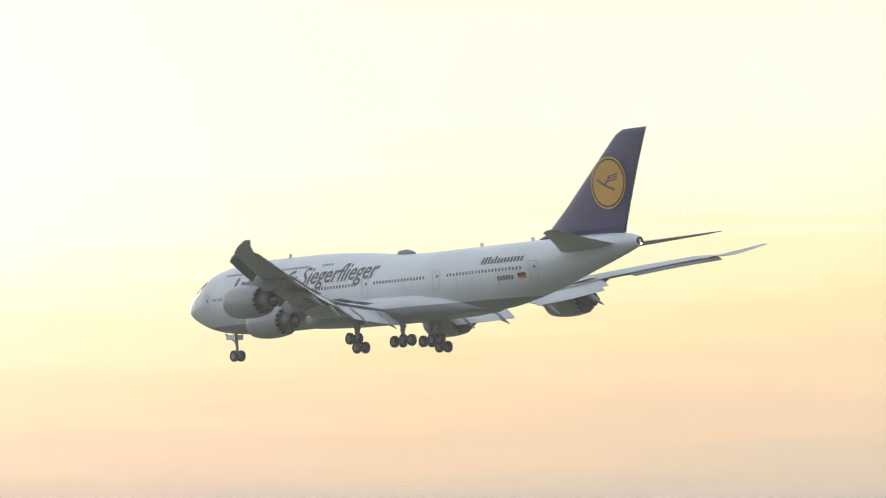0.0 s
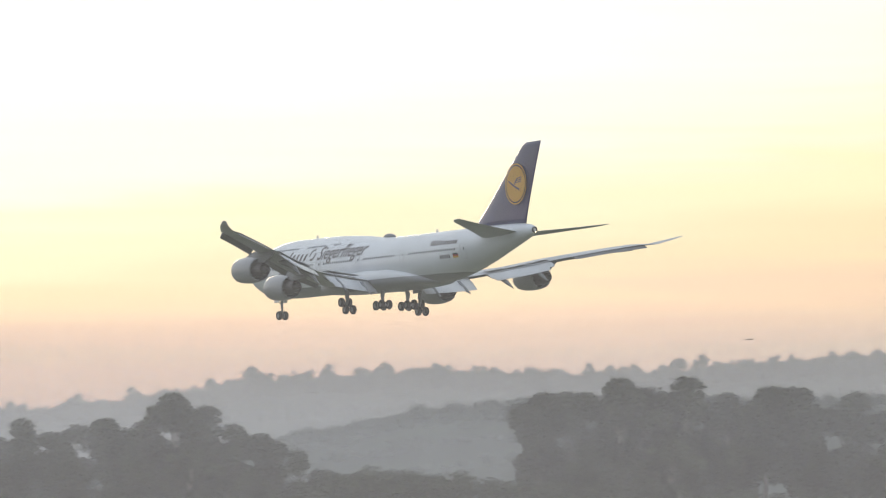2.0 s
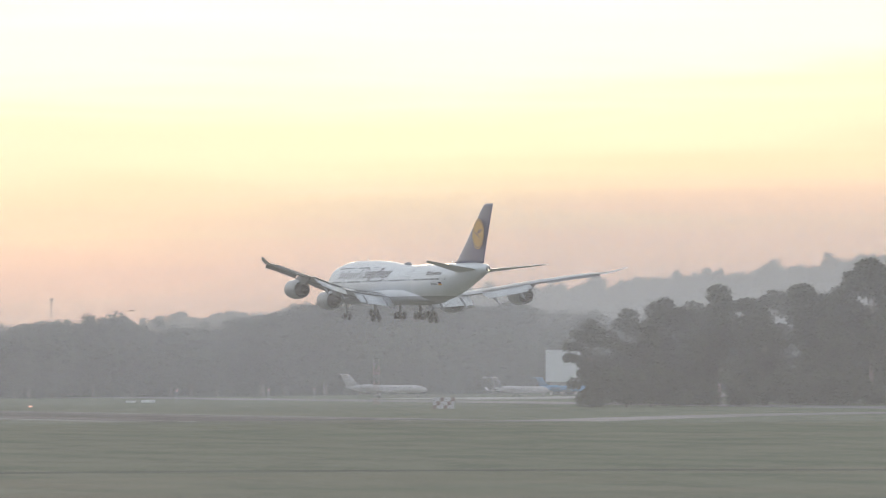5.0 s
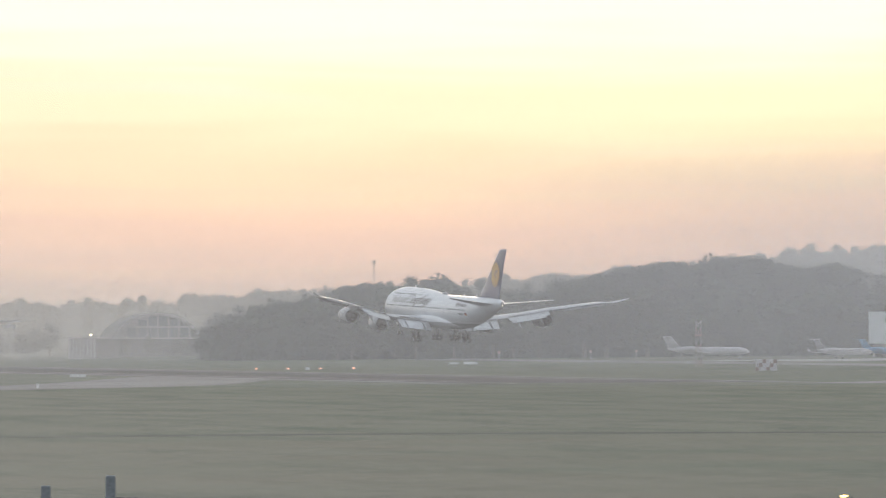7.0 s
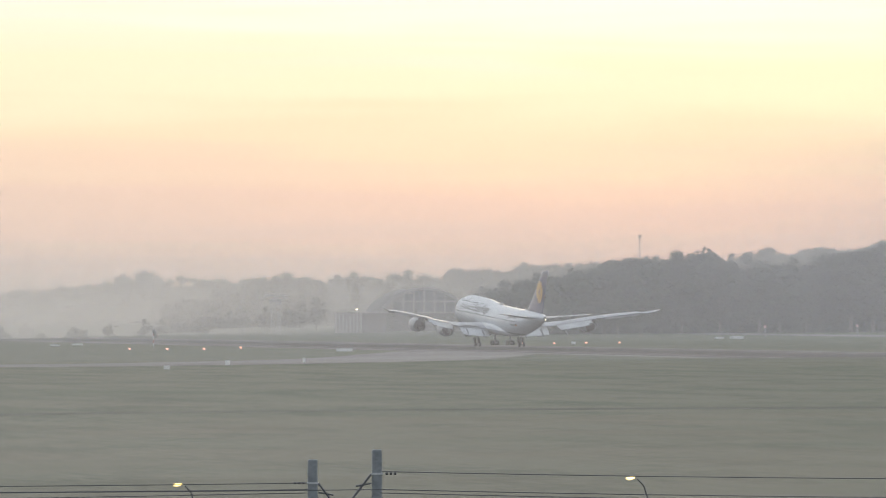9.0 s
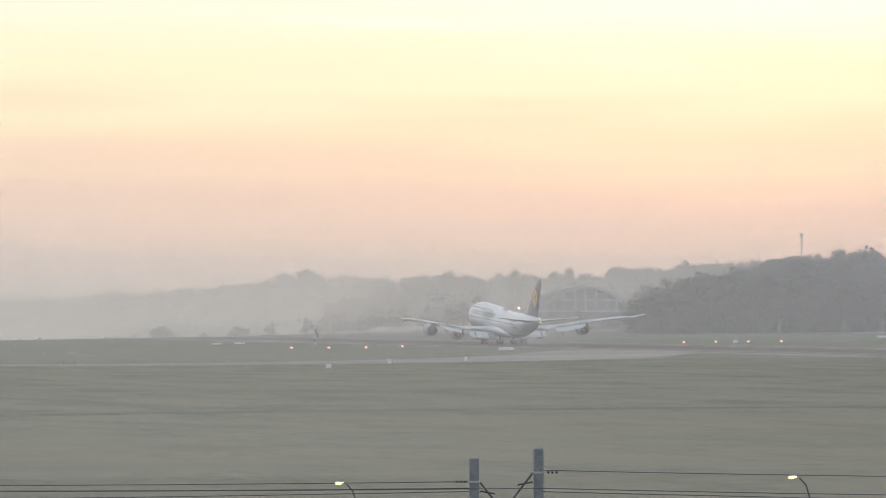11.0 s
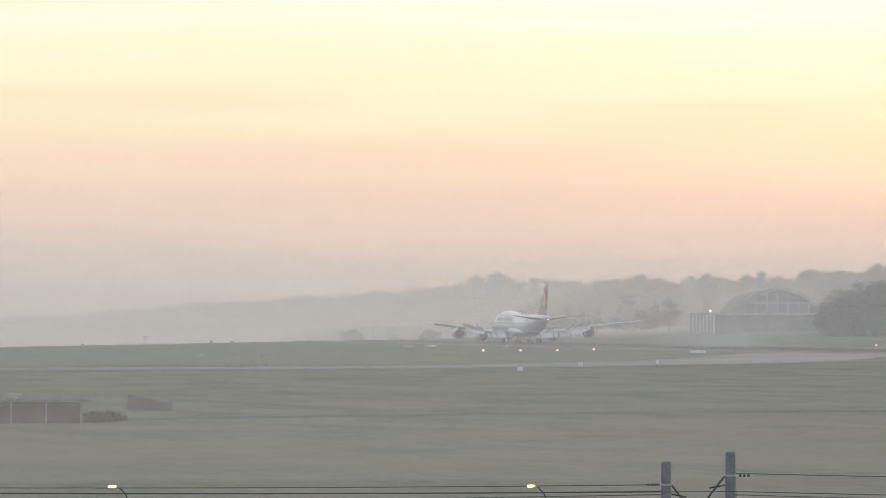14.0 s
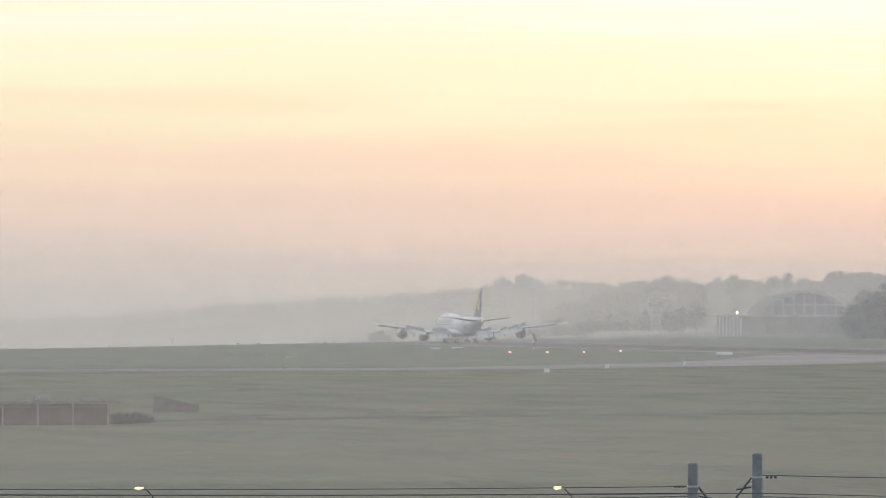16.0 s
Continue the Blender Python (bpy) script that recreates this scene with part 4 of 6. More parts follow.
    fin = [(9.0, -20.6, -34.7, 1.0), (9.7, -22.8, -34.85, 0.9), (12, -25.8, -35.6, 0.75), (16, -30.5, -37.05, 0.5), (18.7, -33.7, -38.15, 0.35), (19.15, -34.8, -38.35, 0.2)]

    def fin_ring(z, le, te, t):
        return [(p[2], p[1], z) for p in foil(0, le, te, 0, t, 0.0)]

    part("fin", loft(bm, [fin_ring(*f) for f in fin]), BLUE, plane, "dark blue tail fin", True)

    def fin_disc(name, r0, r1, mat, label="", a0=0.0, a1=2 * math.pi, cy=-32.7, cz=14.05, out=0.34, squash=1.0):
        b2 = bmesh.new()
        k = 48
        for i in range(k):
            b0, b1 = a0 + (a1 - a0) * i / k, a0 + (a1 - a0) * (i + 1) / k
            for sd in (-1, 1):
                q = [(sd * out, cy + r * math.cos(a), cz + squash * r * math.sin(a)) for r, a in ((r0, b0), (r1, b0), (r1, b1), (r0, b1))]
                if r0 == 0:
                    q = q[1:]
                b2.faces.new([b2.verts.new(p) for p in q])
        return part(name, b2, mat, plane, label)

    fin_disc("tail_disc", 0, 2.25, YELLOW, "yellow disc on the tail fin", out=0.335)
    fin_disc("tail_ring", 2.42, 2.6, YELLOW, "yellow ring on the tail fin", out=0.335)
    # plain strokes on the disc
    for k, (a, b, w) in enumerate((((-31.0, 14.5), (-32.4, 13.75), 0.22), ((-32.3, 13.8), (-33.6, 13.3), 0.26), ((-32.2, 13.8), (-33.0, 14.75), 0.24), ((-32.9, 14.7), (-34.1, 14.85), 0.14), ((-32.8, 14.45), (-34.1, 14.6), 0.14), ((-32.7, 14.2), (-34.0, 14.33), 0.14))):
        b2 = bmesh.new()
        d = Vector((0, b[0] - a[0], b[1] - a[1])).normalized()
        nrm = Vector((0, -d.z, d.y))
        for sd in (-1, 1):
            q = [Vector((sd * 0.345, p[0], p[1])) + nrm * s * w for p, s in ((a, -0.35), (b, -0.5), (b, 0.5), (a, 0.35))]
            b2.faces.new([b2.verts.new(p) for p in q])
        part("emblem_stroke", b2, BLUE, plane)
    bm = bmesh.new()
    loft(bm, [[(w * math.cos(a), y, 8.05 + w * math.sin(a)) for a in [2 * math.pi * i / 16 for i in range(16)]] for y, w in ((-36.55, 0.40), (-36.75, 0.36), (-36.76, 0.24), (-36.3, 0.22))], caps=False)
    part("tail_exhaust", bm, DARK_WELL, plane, "dark tail exhaust opening", True)
    bm = bmesh.new()
    bmesh.ops.create_icosphere(bm, subdivisions=2, radius=0.085, matrix=Matrix.Translation((0, -36.85, 7.75)))
    part("tail_light", bm, WHITE_GLOW, plane, "glowing white tail light")
    for side in (-1, 1):
        before = set(plane.children)
        # tailplane
        bm = bmesh.new()
        tp = [(0.5, -25.6, -33.9, 7.7, 0.9), (1.6, -26.6, -34.1, 7.8, 0.85), (6.0, -30.6, -35.2, 8.35, 0.5), (10.4, -34.3, -36.5, 8.95, 0.25), (11.05, -35.5, -36.9, 9.05, 0.1)]
        part("tailplane", loft(bm, [mirror(foil(x, le, te, z - 0.025 * (le - te), t, -0.05, -0.055), side) for x, le, te, z, t in tp]), WING_PAINT, plane, "grey tailplane", True)
        # wing
        bm = bmesh.new()
        part("wing", loft(bm, [mirror(foil(x, le, te, z, t, 0.1, 0.02), side) for x, le, te, z, t in WING]), WING_PAINT, plane, "swept wing with raked upturned tip", True)
        # flaps
        for nm, x0, x1, fore, ch, drop, zo, tk in (("flap", 3.7, 10.9, -0.5, 2.5, 0.48, -0.28, 0.18), ("flap", 3.7, 10.7, 1.75, 1.15, 0.6, -1.32, 0.12), ("flap", 13.2, 20.4, -0.2, 1.85, 0.36, -0.18, 0.15), ("flap", 13.4, 19.6, 1.5, 0.85, 0.5, -0.76, 0.10)):
            part(nm, flap_panel(x0, x1, side, fore, ch, drop, zo, tk), FLAP_PAINT, plane, "pale lowered wing flap", True)
        part("aileron", flap_panel(23.0, 30.5, side, -0.1, 1.15, 0.35, -0.12, 0.08), GREY_PAINT, plane, "", True)
        # leading-edge flaps
        for x0, x1 in ((4.2, 10.2), (13.4, 19.4), (22.6, 31.0)):
            rings = []
            for x in np.linspace(x0, x1, 4):
                le, te, z, t = wing_at(x)
                rings.append([(side * x, le + a, z + b) for a, b in ((0.0, 0.05), (0.45, -0.1), (0.85, -0.55), (0.8, -0.65), (0.35, -0.28), (0.0, -0.1))])
            part("leading_edge_flap", loft(bmesh.new(), rings), GREY_PAINT, plane)
        # flap track fairings
        for x in (5.2, 9.3, 14.6, 18.6):
            le, te, z, t = wing_at(x)
            rings = [[(side * (x + w * math.cos(a)), te + dy, z + dz + w * 1.25 * math.sin(a)) for a in [2 * math.pi * i / 12 for i in range(12)]] for dy, dz, w in ((2.8, -0.45, 0.05), (1.6, -0.6, 0.26), (-0.4, -0.95, 0.32), (-2.0, -1.75, 0.24), (-3.4, -2.5, 0.03))]
            part("flap_track_fairing", loft(bmesh.new(), rings), GREY_PAINT, plane, "", True)
        # spoilers, hinged on the wing's back
        for x0, x1 in ((5.0, 7.4), (7.6, 10.2), (13.4, 15.7), (15.9, 18.1), (18.3, 20.4)):
            xm = (x0 + x1) / 2
            le, te, z, t = wing_at(xm)
            lo_, hi_ = wing_at(x0), wing_at(x1)
            slope = (hi_[1] - lo_[1]) / (x1 - x0)
            ch = 1.5 if x1 < 12 else 1.25
            bm = bmesh.new()
            w = (x1 - x0) / 2
            rs = []
            for sx in (-w, w):
                dy, dz = slope * sx, (hi_[2] - lo_[2]) / (x1 - x0) * sx
                rs.append([(side * sx, dy, dz + 0.05), (side * sx, dy - ch, dz - 0.0), (side * sx, dy - ch, dz - 0.04), (side * sx, dy, dz - 0.04)])
            sp = part("spoiler", loft(bm, rs), WING_PAINT, plane, "grey spoiler panel")
            MOVERS["spoilers"].append((sp, side, side * xm, te + ch + 0.35, z + 0.16 + 0.10 * t))
        engine(plane, 11.8, 10.4, 2.8, side, 0)
        engine(plane, 21.3, 1.55, 4.3, side, 0)
        for o in plane.children:
            if o not in before and o.name.split(".")[0] not in ("tailplane", "spoiler"):
                MOVERS["wing"].append((o, side, o.matrix_basis.copy()))
    # landing gear
    tw = wheel_meshes(0.62, 0.46)
    for x, y, lean, top, fw in ((-5.5, 1.6, -0.25, 3.9, 0.6), (5.5, 1.6, 0.25, 3.9, 0.6), (-1.92, -1.45, 0.1, 3.0, 0.8), (1.92, -1.45, -0.1, 3.0, 0.8)):
        main_gear(plane, tw, x, y, lean, top, fw)
    bm = bmesh.new()
    tube(bm, (0, 29.6, 0.62), (0, 29.75, 3.0), 0.14, 0.2, 12)
    tube(bm, (0, 29.7, 2.0), (0, 31.6, 3.1), 0.08, 0.08, 8)
    tube(bm, (-0.45, 29.6, 0.62), (0.45, 29.6, 0.62), 0.08, 0.08, 8)
    leg = part("nose_gear", bm, GREY_PAINT, plane, "grey nose gear leg")
    for sx in (-0.46, 0.46):
        part("tyre", tw[0], RUBBER, leg, "", True, pose(sx, 29.6, 0.6))
        part("rim", tw[1], GREY_PAINT, leg, "", True, pose(sx, 29.6, 0.6))
    MOVERS["nose"] = leg
    for sx in (-0.62, 0.62):
        bm = box(bmesh.new(), (-0.03, -0.7, -0.45), (0.03, 0.7, 0.1), 0.02)
        part("gear_door", bm, WHITE, leg, "", False, pose(sx, 30.0, 2.8))
    return plane


airliner = build_airliner()


# ---------------------------------------------------------------- the road below the mound: poles, wires, street lamps
def utility_pole(bearing, dist, top, cable_side):
    x, y = at(bearing, dist)
    base = ground_z(x, y)
    p = thing("utility_pole", pose(x, y, base, 0, 0, -bearing), "grey concrete utility pole with steel bands and wires", "utility pole", "poles beside the road")
    h = top - base
    bm = bmesh.new()
    loft(bm, [[(sx * w, sy * w, z) for sx, sy in ((1, 0.8), (0.8, 1), (-0.8, 1), (-1, 0.8), (-1, -0.8), (-0.8, -1), (0.8, -1), (1, -0.8))] for z, w in ((-1, 0.165), (h - 0.04, 0.118), (h, 0.10))])
    part("shaft", bm, POLE, p)
    for k in range(2):
        bm = bmesh.new()
        z = h - 0.56 - 0.035 - 0.20 * k * 3.2
        box(bm, (-0.145, -0.145, z), (0.145, 0.145, z + 0.045), 0.01)
        part("steel_band", bm, METAL, p)
    bm = bmesh.new()
    tube(bm, (cable_side * 0.14, -0.1, h - 0.58), (cable_side * 0.62, -0.25, h - 1.2), 0.026, 0.026, 6)
    tube(bm, (cable_side * 0.14, -0.1, h - 0.80), (cable_side * 0.50, -0.2, h - 0.86), 0.022, 0.022, 6)
    part("bracket", bm, WIRE, p, "slanting steel bracket")
    bm = bmesh.new()
    for i in range(3):
        tube(bm, (-cable_side * (0.2 + 0.1 * i), 0, h - 0.57), (-cable_side * (0.26 + 0.1 * i), 0, h - 0.572), 0.03, 0.03, 8)
    part("strain_insulator", bm, WIRE, p, "dark strain insulator")
    return x, y, top


def wire(a, b, sag, r=0.011):
    bm = bmesh.new()
    pts = []
    for i in range(25):
        t = i / 24
        pts.append(Vector(a).lerp(Vector(b), t) - Vector((0, 0, 4 * sag * t * (1 - t))))
    loft(bm, [[(p.x + r * math.cos(c) * 0.7, p.y + r * math.cos(c) * 0.7, p.z + r * math.sin(c)) for c in [2 * math.pi * k / 6 for k in range(6)]] for p in pts])
    tagged(part("overhead_wire", bm, WIRE, None), "thin dark overhead wire between the utility poles", "wire", "overhead wires")


pole_a = utility_pole(13.155, 120, 4.38, 1)
pole_b = utility_pole(13.905, 117, 4.70, -1)
far_a, far_b = at(-9, 128), at(38, 128)
za, zb = pole_a[2] - 0.57, pole_b[2] - 0.52
wire((pole_a[0], pole_a[1], za), (*far_a, 4.33), 0.25)
wire((pole_a[0], pole_a[1], za - 0.16), (*far_a, 4.27), 0.25)
wire((pole_a[0], pole_a[1], za - 0.24), (*far_a, 3.74), 0.25)
wire((pole_b[0], pole_b[1], zb), (*far_b, zb + 0.5), 0.45)
wire((*at(-9, 124), zb + 0.05), (pole_b[0], pole_b[1] - 0.3, zb - 0.42), 0.2)
wire((pole_b[0], pole_b[1] - 0.3, zb - 0.42), (*far_b, zb), 0.45)
wire((pole_b[0], pole_b[1] - 0.3, zb - 0.50), (*far_b, zb - 0.2), 0.45)
for b, zt in ((-9, 4.3), (38, 4.8)):
    utility_pole(b, 128, zt + 0.6, 1)


def street_lamp(bearing, dist, top):
    x, y = at(bearing, dist)
    base = ground_z(x, y)
    s = thing("street_lamp", pose(x, y, base, 0, 0, -bearing), "lit street lamp with warm yellow light on a curved arm", "street lamp", "street lamps along the road")
    h = top - base
    bm = bmesh.new()
    pts = [(0.62, 0, 0), (0.6, 0, h - 1.3), (0.52, 0, h - 0.62), (0.40, 0, h - 0.22), (0.22, 0, h - 0.03)]
    for p, q in zip(pts, pts[1:]):
        tube(bm, p, q, 0.022, 0.02, 8)
    part("post", bm, WIRE, s)
    bm = bmesh.new()
    prof = [(-0.17, 0.01, 0.0), (-0.13, 0.055, -0.005), (-0.02, 0.085, -0.01), (0.1, 0.07, 0.0), (0.22, 0.03, 0.01)]
    loft(bm, [[(px, r * math.cos(a), h + pz + 0.75 * r * math.sin(a)) for a in [2 * math.pi * i / 12 for i in range(12)]] for px, r, pz in [(0.62 * u, 0.68 * v, w) for u, v, w in prof]])
    head = part("lamp_head", bm, LAMP_GLOW, s, "glowing yellow lamp head", True)
    bm = bmesh.new()
    loft(bm, [[(px, r * math.cos(a), h + 0.035 + pz + 0.5 * r * math.sin(a)) for a in [2 * math.pi * i / 12 for i in range(12)]] for px, r, pz in ((-0.06, 0.01, 0.02), (0.0, 0.05, 0.025), (0.08, 0.045, 0.02), (0.17, 0.02, 0.0))])
    part("hood", bm, GREY_PAINT, head, "", True)


for b, z in ((6.70, 3.12), (11.575, 3.10), (16.85, 3.25), (22.43, 3.45)):
    street_lamp(b, 140, z)


# ---------------------------------------------------------------- in the field: shed, boards, markers, lights
def shed():
    x, y = at(6.36, 374)
    s = thing("shed", pose(x, y, ground_z(x, y), 0, 0, -6.4), "low brick shed with pale pillars and wavy cement roof", "shed")
    L = 14.0
    part("wall", box(bmesh.new(), (-L, 0.1, -0.2), (-0.1, 3.5, 1.55)), BRICK, s, "red brick wall")
    part("beam", box(bmesh.new(), (-L, 0.02, 1.30), (0.0, 3.55, 1.62)), DARK_RENDER, s, "grey concrete beam")
    for i in range(6):
        part("pillar", box(bmesh.new(), (-0.14 - i * 2.66, 0.0, -0.2), (0.0 - i * 2.66, 0.14, 1.6)), POLE, s, "pale concrete pillar")
    for i in range(17):
        bm = bmesh.new()
        x0 = 0.9 - i * 0.84
        rs = []
        for yy, zz in ((-0.7, 1.68), (4.0, 1.95)):
            top = [(x0 - 0.84 * k / 8, yy, zz + 0.12 * math.sin(math.pi * k / 8)) for k in range(9)]
            rs.append(top + [(p[0], p[1], p[2] - 0.05) for p in top[::-1]])
        loft(bm, rs)
        part("roof_sheet", bm, SHED_ROOF, s)
    part("roof_tank", box(bmesh.new(), (-5.6, 1.6, 1.85), (-4.6, 2.6, 2.25), 0.05), CONCRETE, s, "small dark tank")


def leaning_boards():
    x, y = at(6.87, 425)
    f = thing("board_fence", pose(x, y, ground_z(x, y), -8, 5, -14), "weathered grey wooden board fence leaning in the grass", "fence")
    rng = random.Random(3)
    for i in range(24):
        h = 1.45 - 0.022 * i + rng.uniform(-0.04, 0.04)
        bm = box(bmesh.new(), (0.165 * i, -0.02, -0.3), (0.165 * i + 0.14, 0.02, h), 0.008)
        part("board", bm, BOARD, f, "", False, pose(0, rng.uniform(-0.02, 0.02), 0, 0, rng.uniform(-1.5, 1.5), 0))
    for z in (0.25, 0.85):
        part("rail", box(bmesh.new(), (0, 0.02, z), (3.95, 0.07, z + 0.09)), BOARD, f)


BOARD = material("weathered_board", (0.09, 0.085, 0.08), 0.9, vary=0.3, scale=1.2, per_object=0.2)
shed()
leaning_boards()


def hedge():
    t = tree_template(41, "bush", 2.0, 420, 0.16, "low dark hedge bush beside the shed")
    for b, d, s in ((6.50, 377, 0.75), (6.58, 378, 0.8), (6.66, 380, 0.72), (6.74, 381, 0.62), (6.82, 383, 0.5)):
        plant(t, b, d, s, 70 * b, "hedge beside the shed")
    remove_thing(t)


hedge()


def marker(bearing, dist, w, h, mat, label):
    x, y = at(bearing, dist)
    m = thing("marker_board", pose(x, y, ground_z(x, y), 0, 0, -bearing), label, "sign", "airfield marker boards")
    part("panel", box(bmesh.new(), (-w / 2, -0.12, 0.15), (w / 2, 0.12, h), 0.03), mat, m)
    for sx in (-0.35, 0.35):
        part("leg", box(bmesh.new(), (sx * w - 0.04, -0.05, -0.1), (sx * w + 0.04, 0.05, 0.2)), METAL, m)


for b, d, w, h, mt in ((8.47, 1010, 1.7, 0.6, MUTED_PAINT), (8.44, 800, 2.2, 0.5, MUTED_PAINT), (10.16, 1330, 2.6, 0.5, WHITE), (10.42, 1360, 3.0, 0.55, WHITE), (7.86, 1620, 1.2, 0.6, GREY_PAINT), (8.1, 1640, 1.2, 0.6, GREY_PAINT), (8.87, 1720, 1.3, 0.6, GREY_PAINT),
                        (6.37, 1480, 1.2, 0.55, GREY_PAINT), (7.75, 1030, 1.2, 1.0, GREY_PAINT), (8.17, 1030, 0.6, 0.7, MUTED_PAINT), (11.46, 728, 0.85, 0.7, WHITE), (12.165, 790, 0.75, 0.85, WHITE), (13.06, 830, 0.4, 0.9, WHITE), (13.53, 1090, 3.6, 0.75, WHITE),
                        (18.1, 1480, 4.2, 0.9, WHITE), (17.9, 1490, 2.8, 0.7, WHITE), (16.2, 1330, 1.2, 0.8, WHITE)):
    marker(b, d, w, h, mt, "small white marker board on the grass" if mt in (WHITE, MUTED_PAINT) else "small dark equipment cabinet in the grass")


def ground_lamp(bearing, dist, z, mat, label, r=0.26):
    x, y = at(bearing, dist)
    g = ground_z(x, y)
    l = thing("runway_light", pose(x, y, g, 0, 0, -bearing), label, "runway light", "approach path lights")
    part("housing", box(bmesh.new(), (-0.5, 0.0, 0.1), (0.5, 0.6, max(0.6, z - g)), 0.05), GREY_PAINT, l)
    bm = bmesh.new()
    loft(bm, [[(r * 1.25 * math.cos(a), -yy, max(0.35, z - g - 0.1) + r * 0.85 * math.sin(a)) for a in [2 * math.pi * i / 14 for i in range(14)]] for yy, r in ((0.0, r), (0.06, r * 0.9), (0.1, r * 0.5))])
    part("lens", bm, mat, l, "glowing lamp lens", True)
    for sx in (-0.4, 0.4):
        part("leg", box(bmesh.new(), (sx - 0.04, 0.25, -0.2), (sx + 0.04, 0.33, 0.2)), METAL, l)


for b, z in ((11.03, 0.0), (11.465, 0.05), (11.895, 0.35), (12.32, 0.7)):
    ground_lamp(b, 1160, z, RUNWAY_GLOW, "glowing orange-white approach light on the grass")
for b in (15.60, 15.975, 16.35, 16.735):
    ground_lamp(b, 1345, 0.2, RUNWAY_GLOW, "glowing orange-white approach light beside the runway")


def windsock(bearing, dist):
    x, y = at(bearing, dist)
    w = thing("windsock", pose(x, y, ground_z(x, y), 0, 0, -bearing), "slack windsock on a striped pole", "windsock")
    for i in range(5):
        bm = tube(bmesh.new(), (0, 0, i * 0.95 - 0.2), (0, 0, i * 0.95 + 0.75), 0.12, 0.12, 8)
        part("pole_band", bm, RED if i % 2 else WHITE, w)
    bm = bmesh.new()
    rs = []
    for k, (dx, z, r) in enumerate(((0, 4.4, 0.5), (0.25, 3.7, 0.48), (0.55, 2.9, 0.42), (0.75, 2.1, 0.34))):
        rs.append([(dx + r * math.cos(a), r * math.sin(a), z + 0.3 * r * math.cos(a)) for a in [2 * math.pi * i / 12 for i in range(12)]])
    part("sock", loft(bm, rs), GREY_PAINT, w, "", True)


windsock(11.305, 1330)


def red_mast(bearing, dist, h):
    x, y = at(bearing, dist)
    t = thing("lattice_mast", pose(x, y, ground_z(x, y), 0, 0, -bearing), "slim red and white lattice mast beside the apron", "mast")
    n = 6
    for k in range(n):
        bm = bmesh.new()
        z0, z1 = h * k / n - 0.1, h * (k + 1) / n
        w = 0.7
        for sx, sy in ((-1, -1), (1, -1), (1, 1), (-1, 1)):
            tube(bm, (sx * w, sy * w, z0), (sx * w, sy * w, z1), 0.11, 0.11, 5)
        for s in (-1, 1):
            tube(bm, (-s * w, -w, z0), (s * w, -w, z1), 0.08, 0.08, 4)
            tube(bm, (w, -s * w, z0), (w, s * w, z1), 0.08, 0.08, 4)
        # band colours already hold the haze in front of the mast
        part("mast_section", bm, MUTED_RED if k % 2 == 0 else MUTED_PAINT, t)
    part("platform", box(bmesh.new(), (-1.1, -1.1, h * 0.66), (1.1, 1.1, h * 0.66 + 0.5)), MUTED_RED, t)


red_mast(20.755, 1330, 12.5)
for b in (20.03, 18.43, 19.5):
    x, y = at(b, 1500)
    q = thing("light_pole", pose(x, y, ground_z(x, y)), "short dark obstruction light pole by the taxiway", "pole", "poles by the taxiway")
    part("shaft", tube(bmesh.new(), (0, 0, -0.3), (0, 0, 3.2), 0.13, 0.1, 8), GREY_PAINT, q)
    part("lamp_box", box(bmesh.new(), (-0.35, -0.3, 3.2), (0.35, 0.3, 4.0), 0.05), MUTED_RED, q)


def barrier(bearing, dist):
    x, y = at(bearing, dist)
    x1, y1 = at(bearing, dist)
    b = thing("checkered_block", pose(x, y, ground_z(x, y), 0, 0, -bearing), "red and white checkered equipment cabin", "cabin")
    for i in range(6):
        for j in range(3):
            # red paled and white dulled, haze painted into the panels
            part("checker_panel", box(bmesh.new(), (-2.6 + i * 0.87, 0, -0.1 + j * 0.95), (-2.6 + i * 0.87 + 0.865, 2.4, 0.845 + j * 0.95)), MUTED_RED if (i + 2 * j) % 3 == 0 else JET_PAINT, b)


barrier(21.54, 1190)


def antenna_row():
    x, y = at(28.4, 640)
    f = thing("antenna_frame", pose(x, y, ground_z(x, y), 0, 0, -29.6), "long low frame of posts and rails on the grass", "frame")
    for z, mt in ((3.95, RED), (2.3, GREY_PAINT)):
        part("rail", box(bmesh.new(), (0, -0.06, z), (30, 0.06, z + 0.14)), mt, f)
    for i in range(14):
        part("post", tube(bmesh.new(), (0.3 + i * 2.25, 0, -0.2), (0.3 + i * 2.25, 0, 4.0), 0.07, 0.06, 6), GREY_PAINT, f)
    for i in (5, 9):
        part("equipment_box", box(bmesh.new(), (i * 2.25, -0.5, 2.4), (i * 2.25 + 1.2, 0.3, 3.1), 0.05), WHITE, f)


antenna_row()


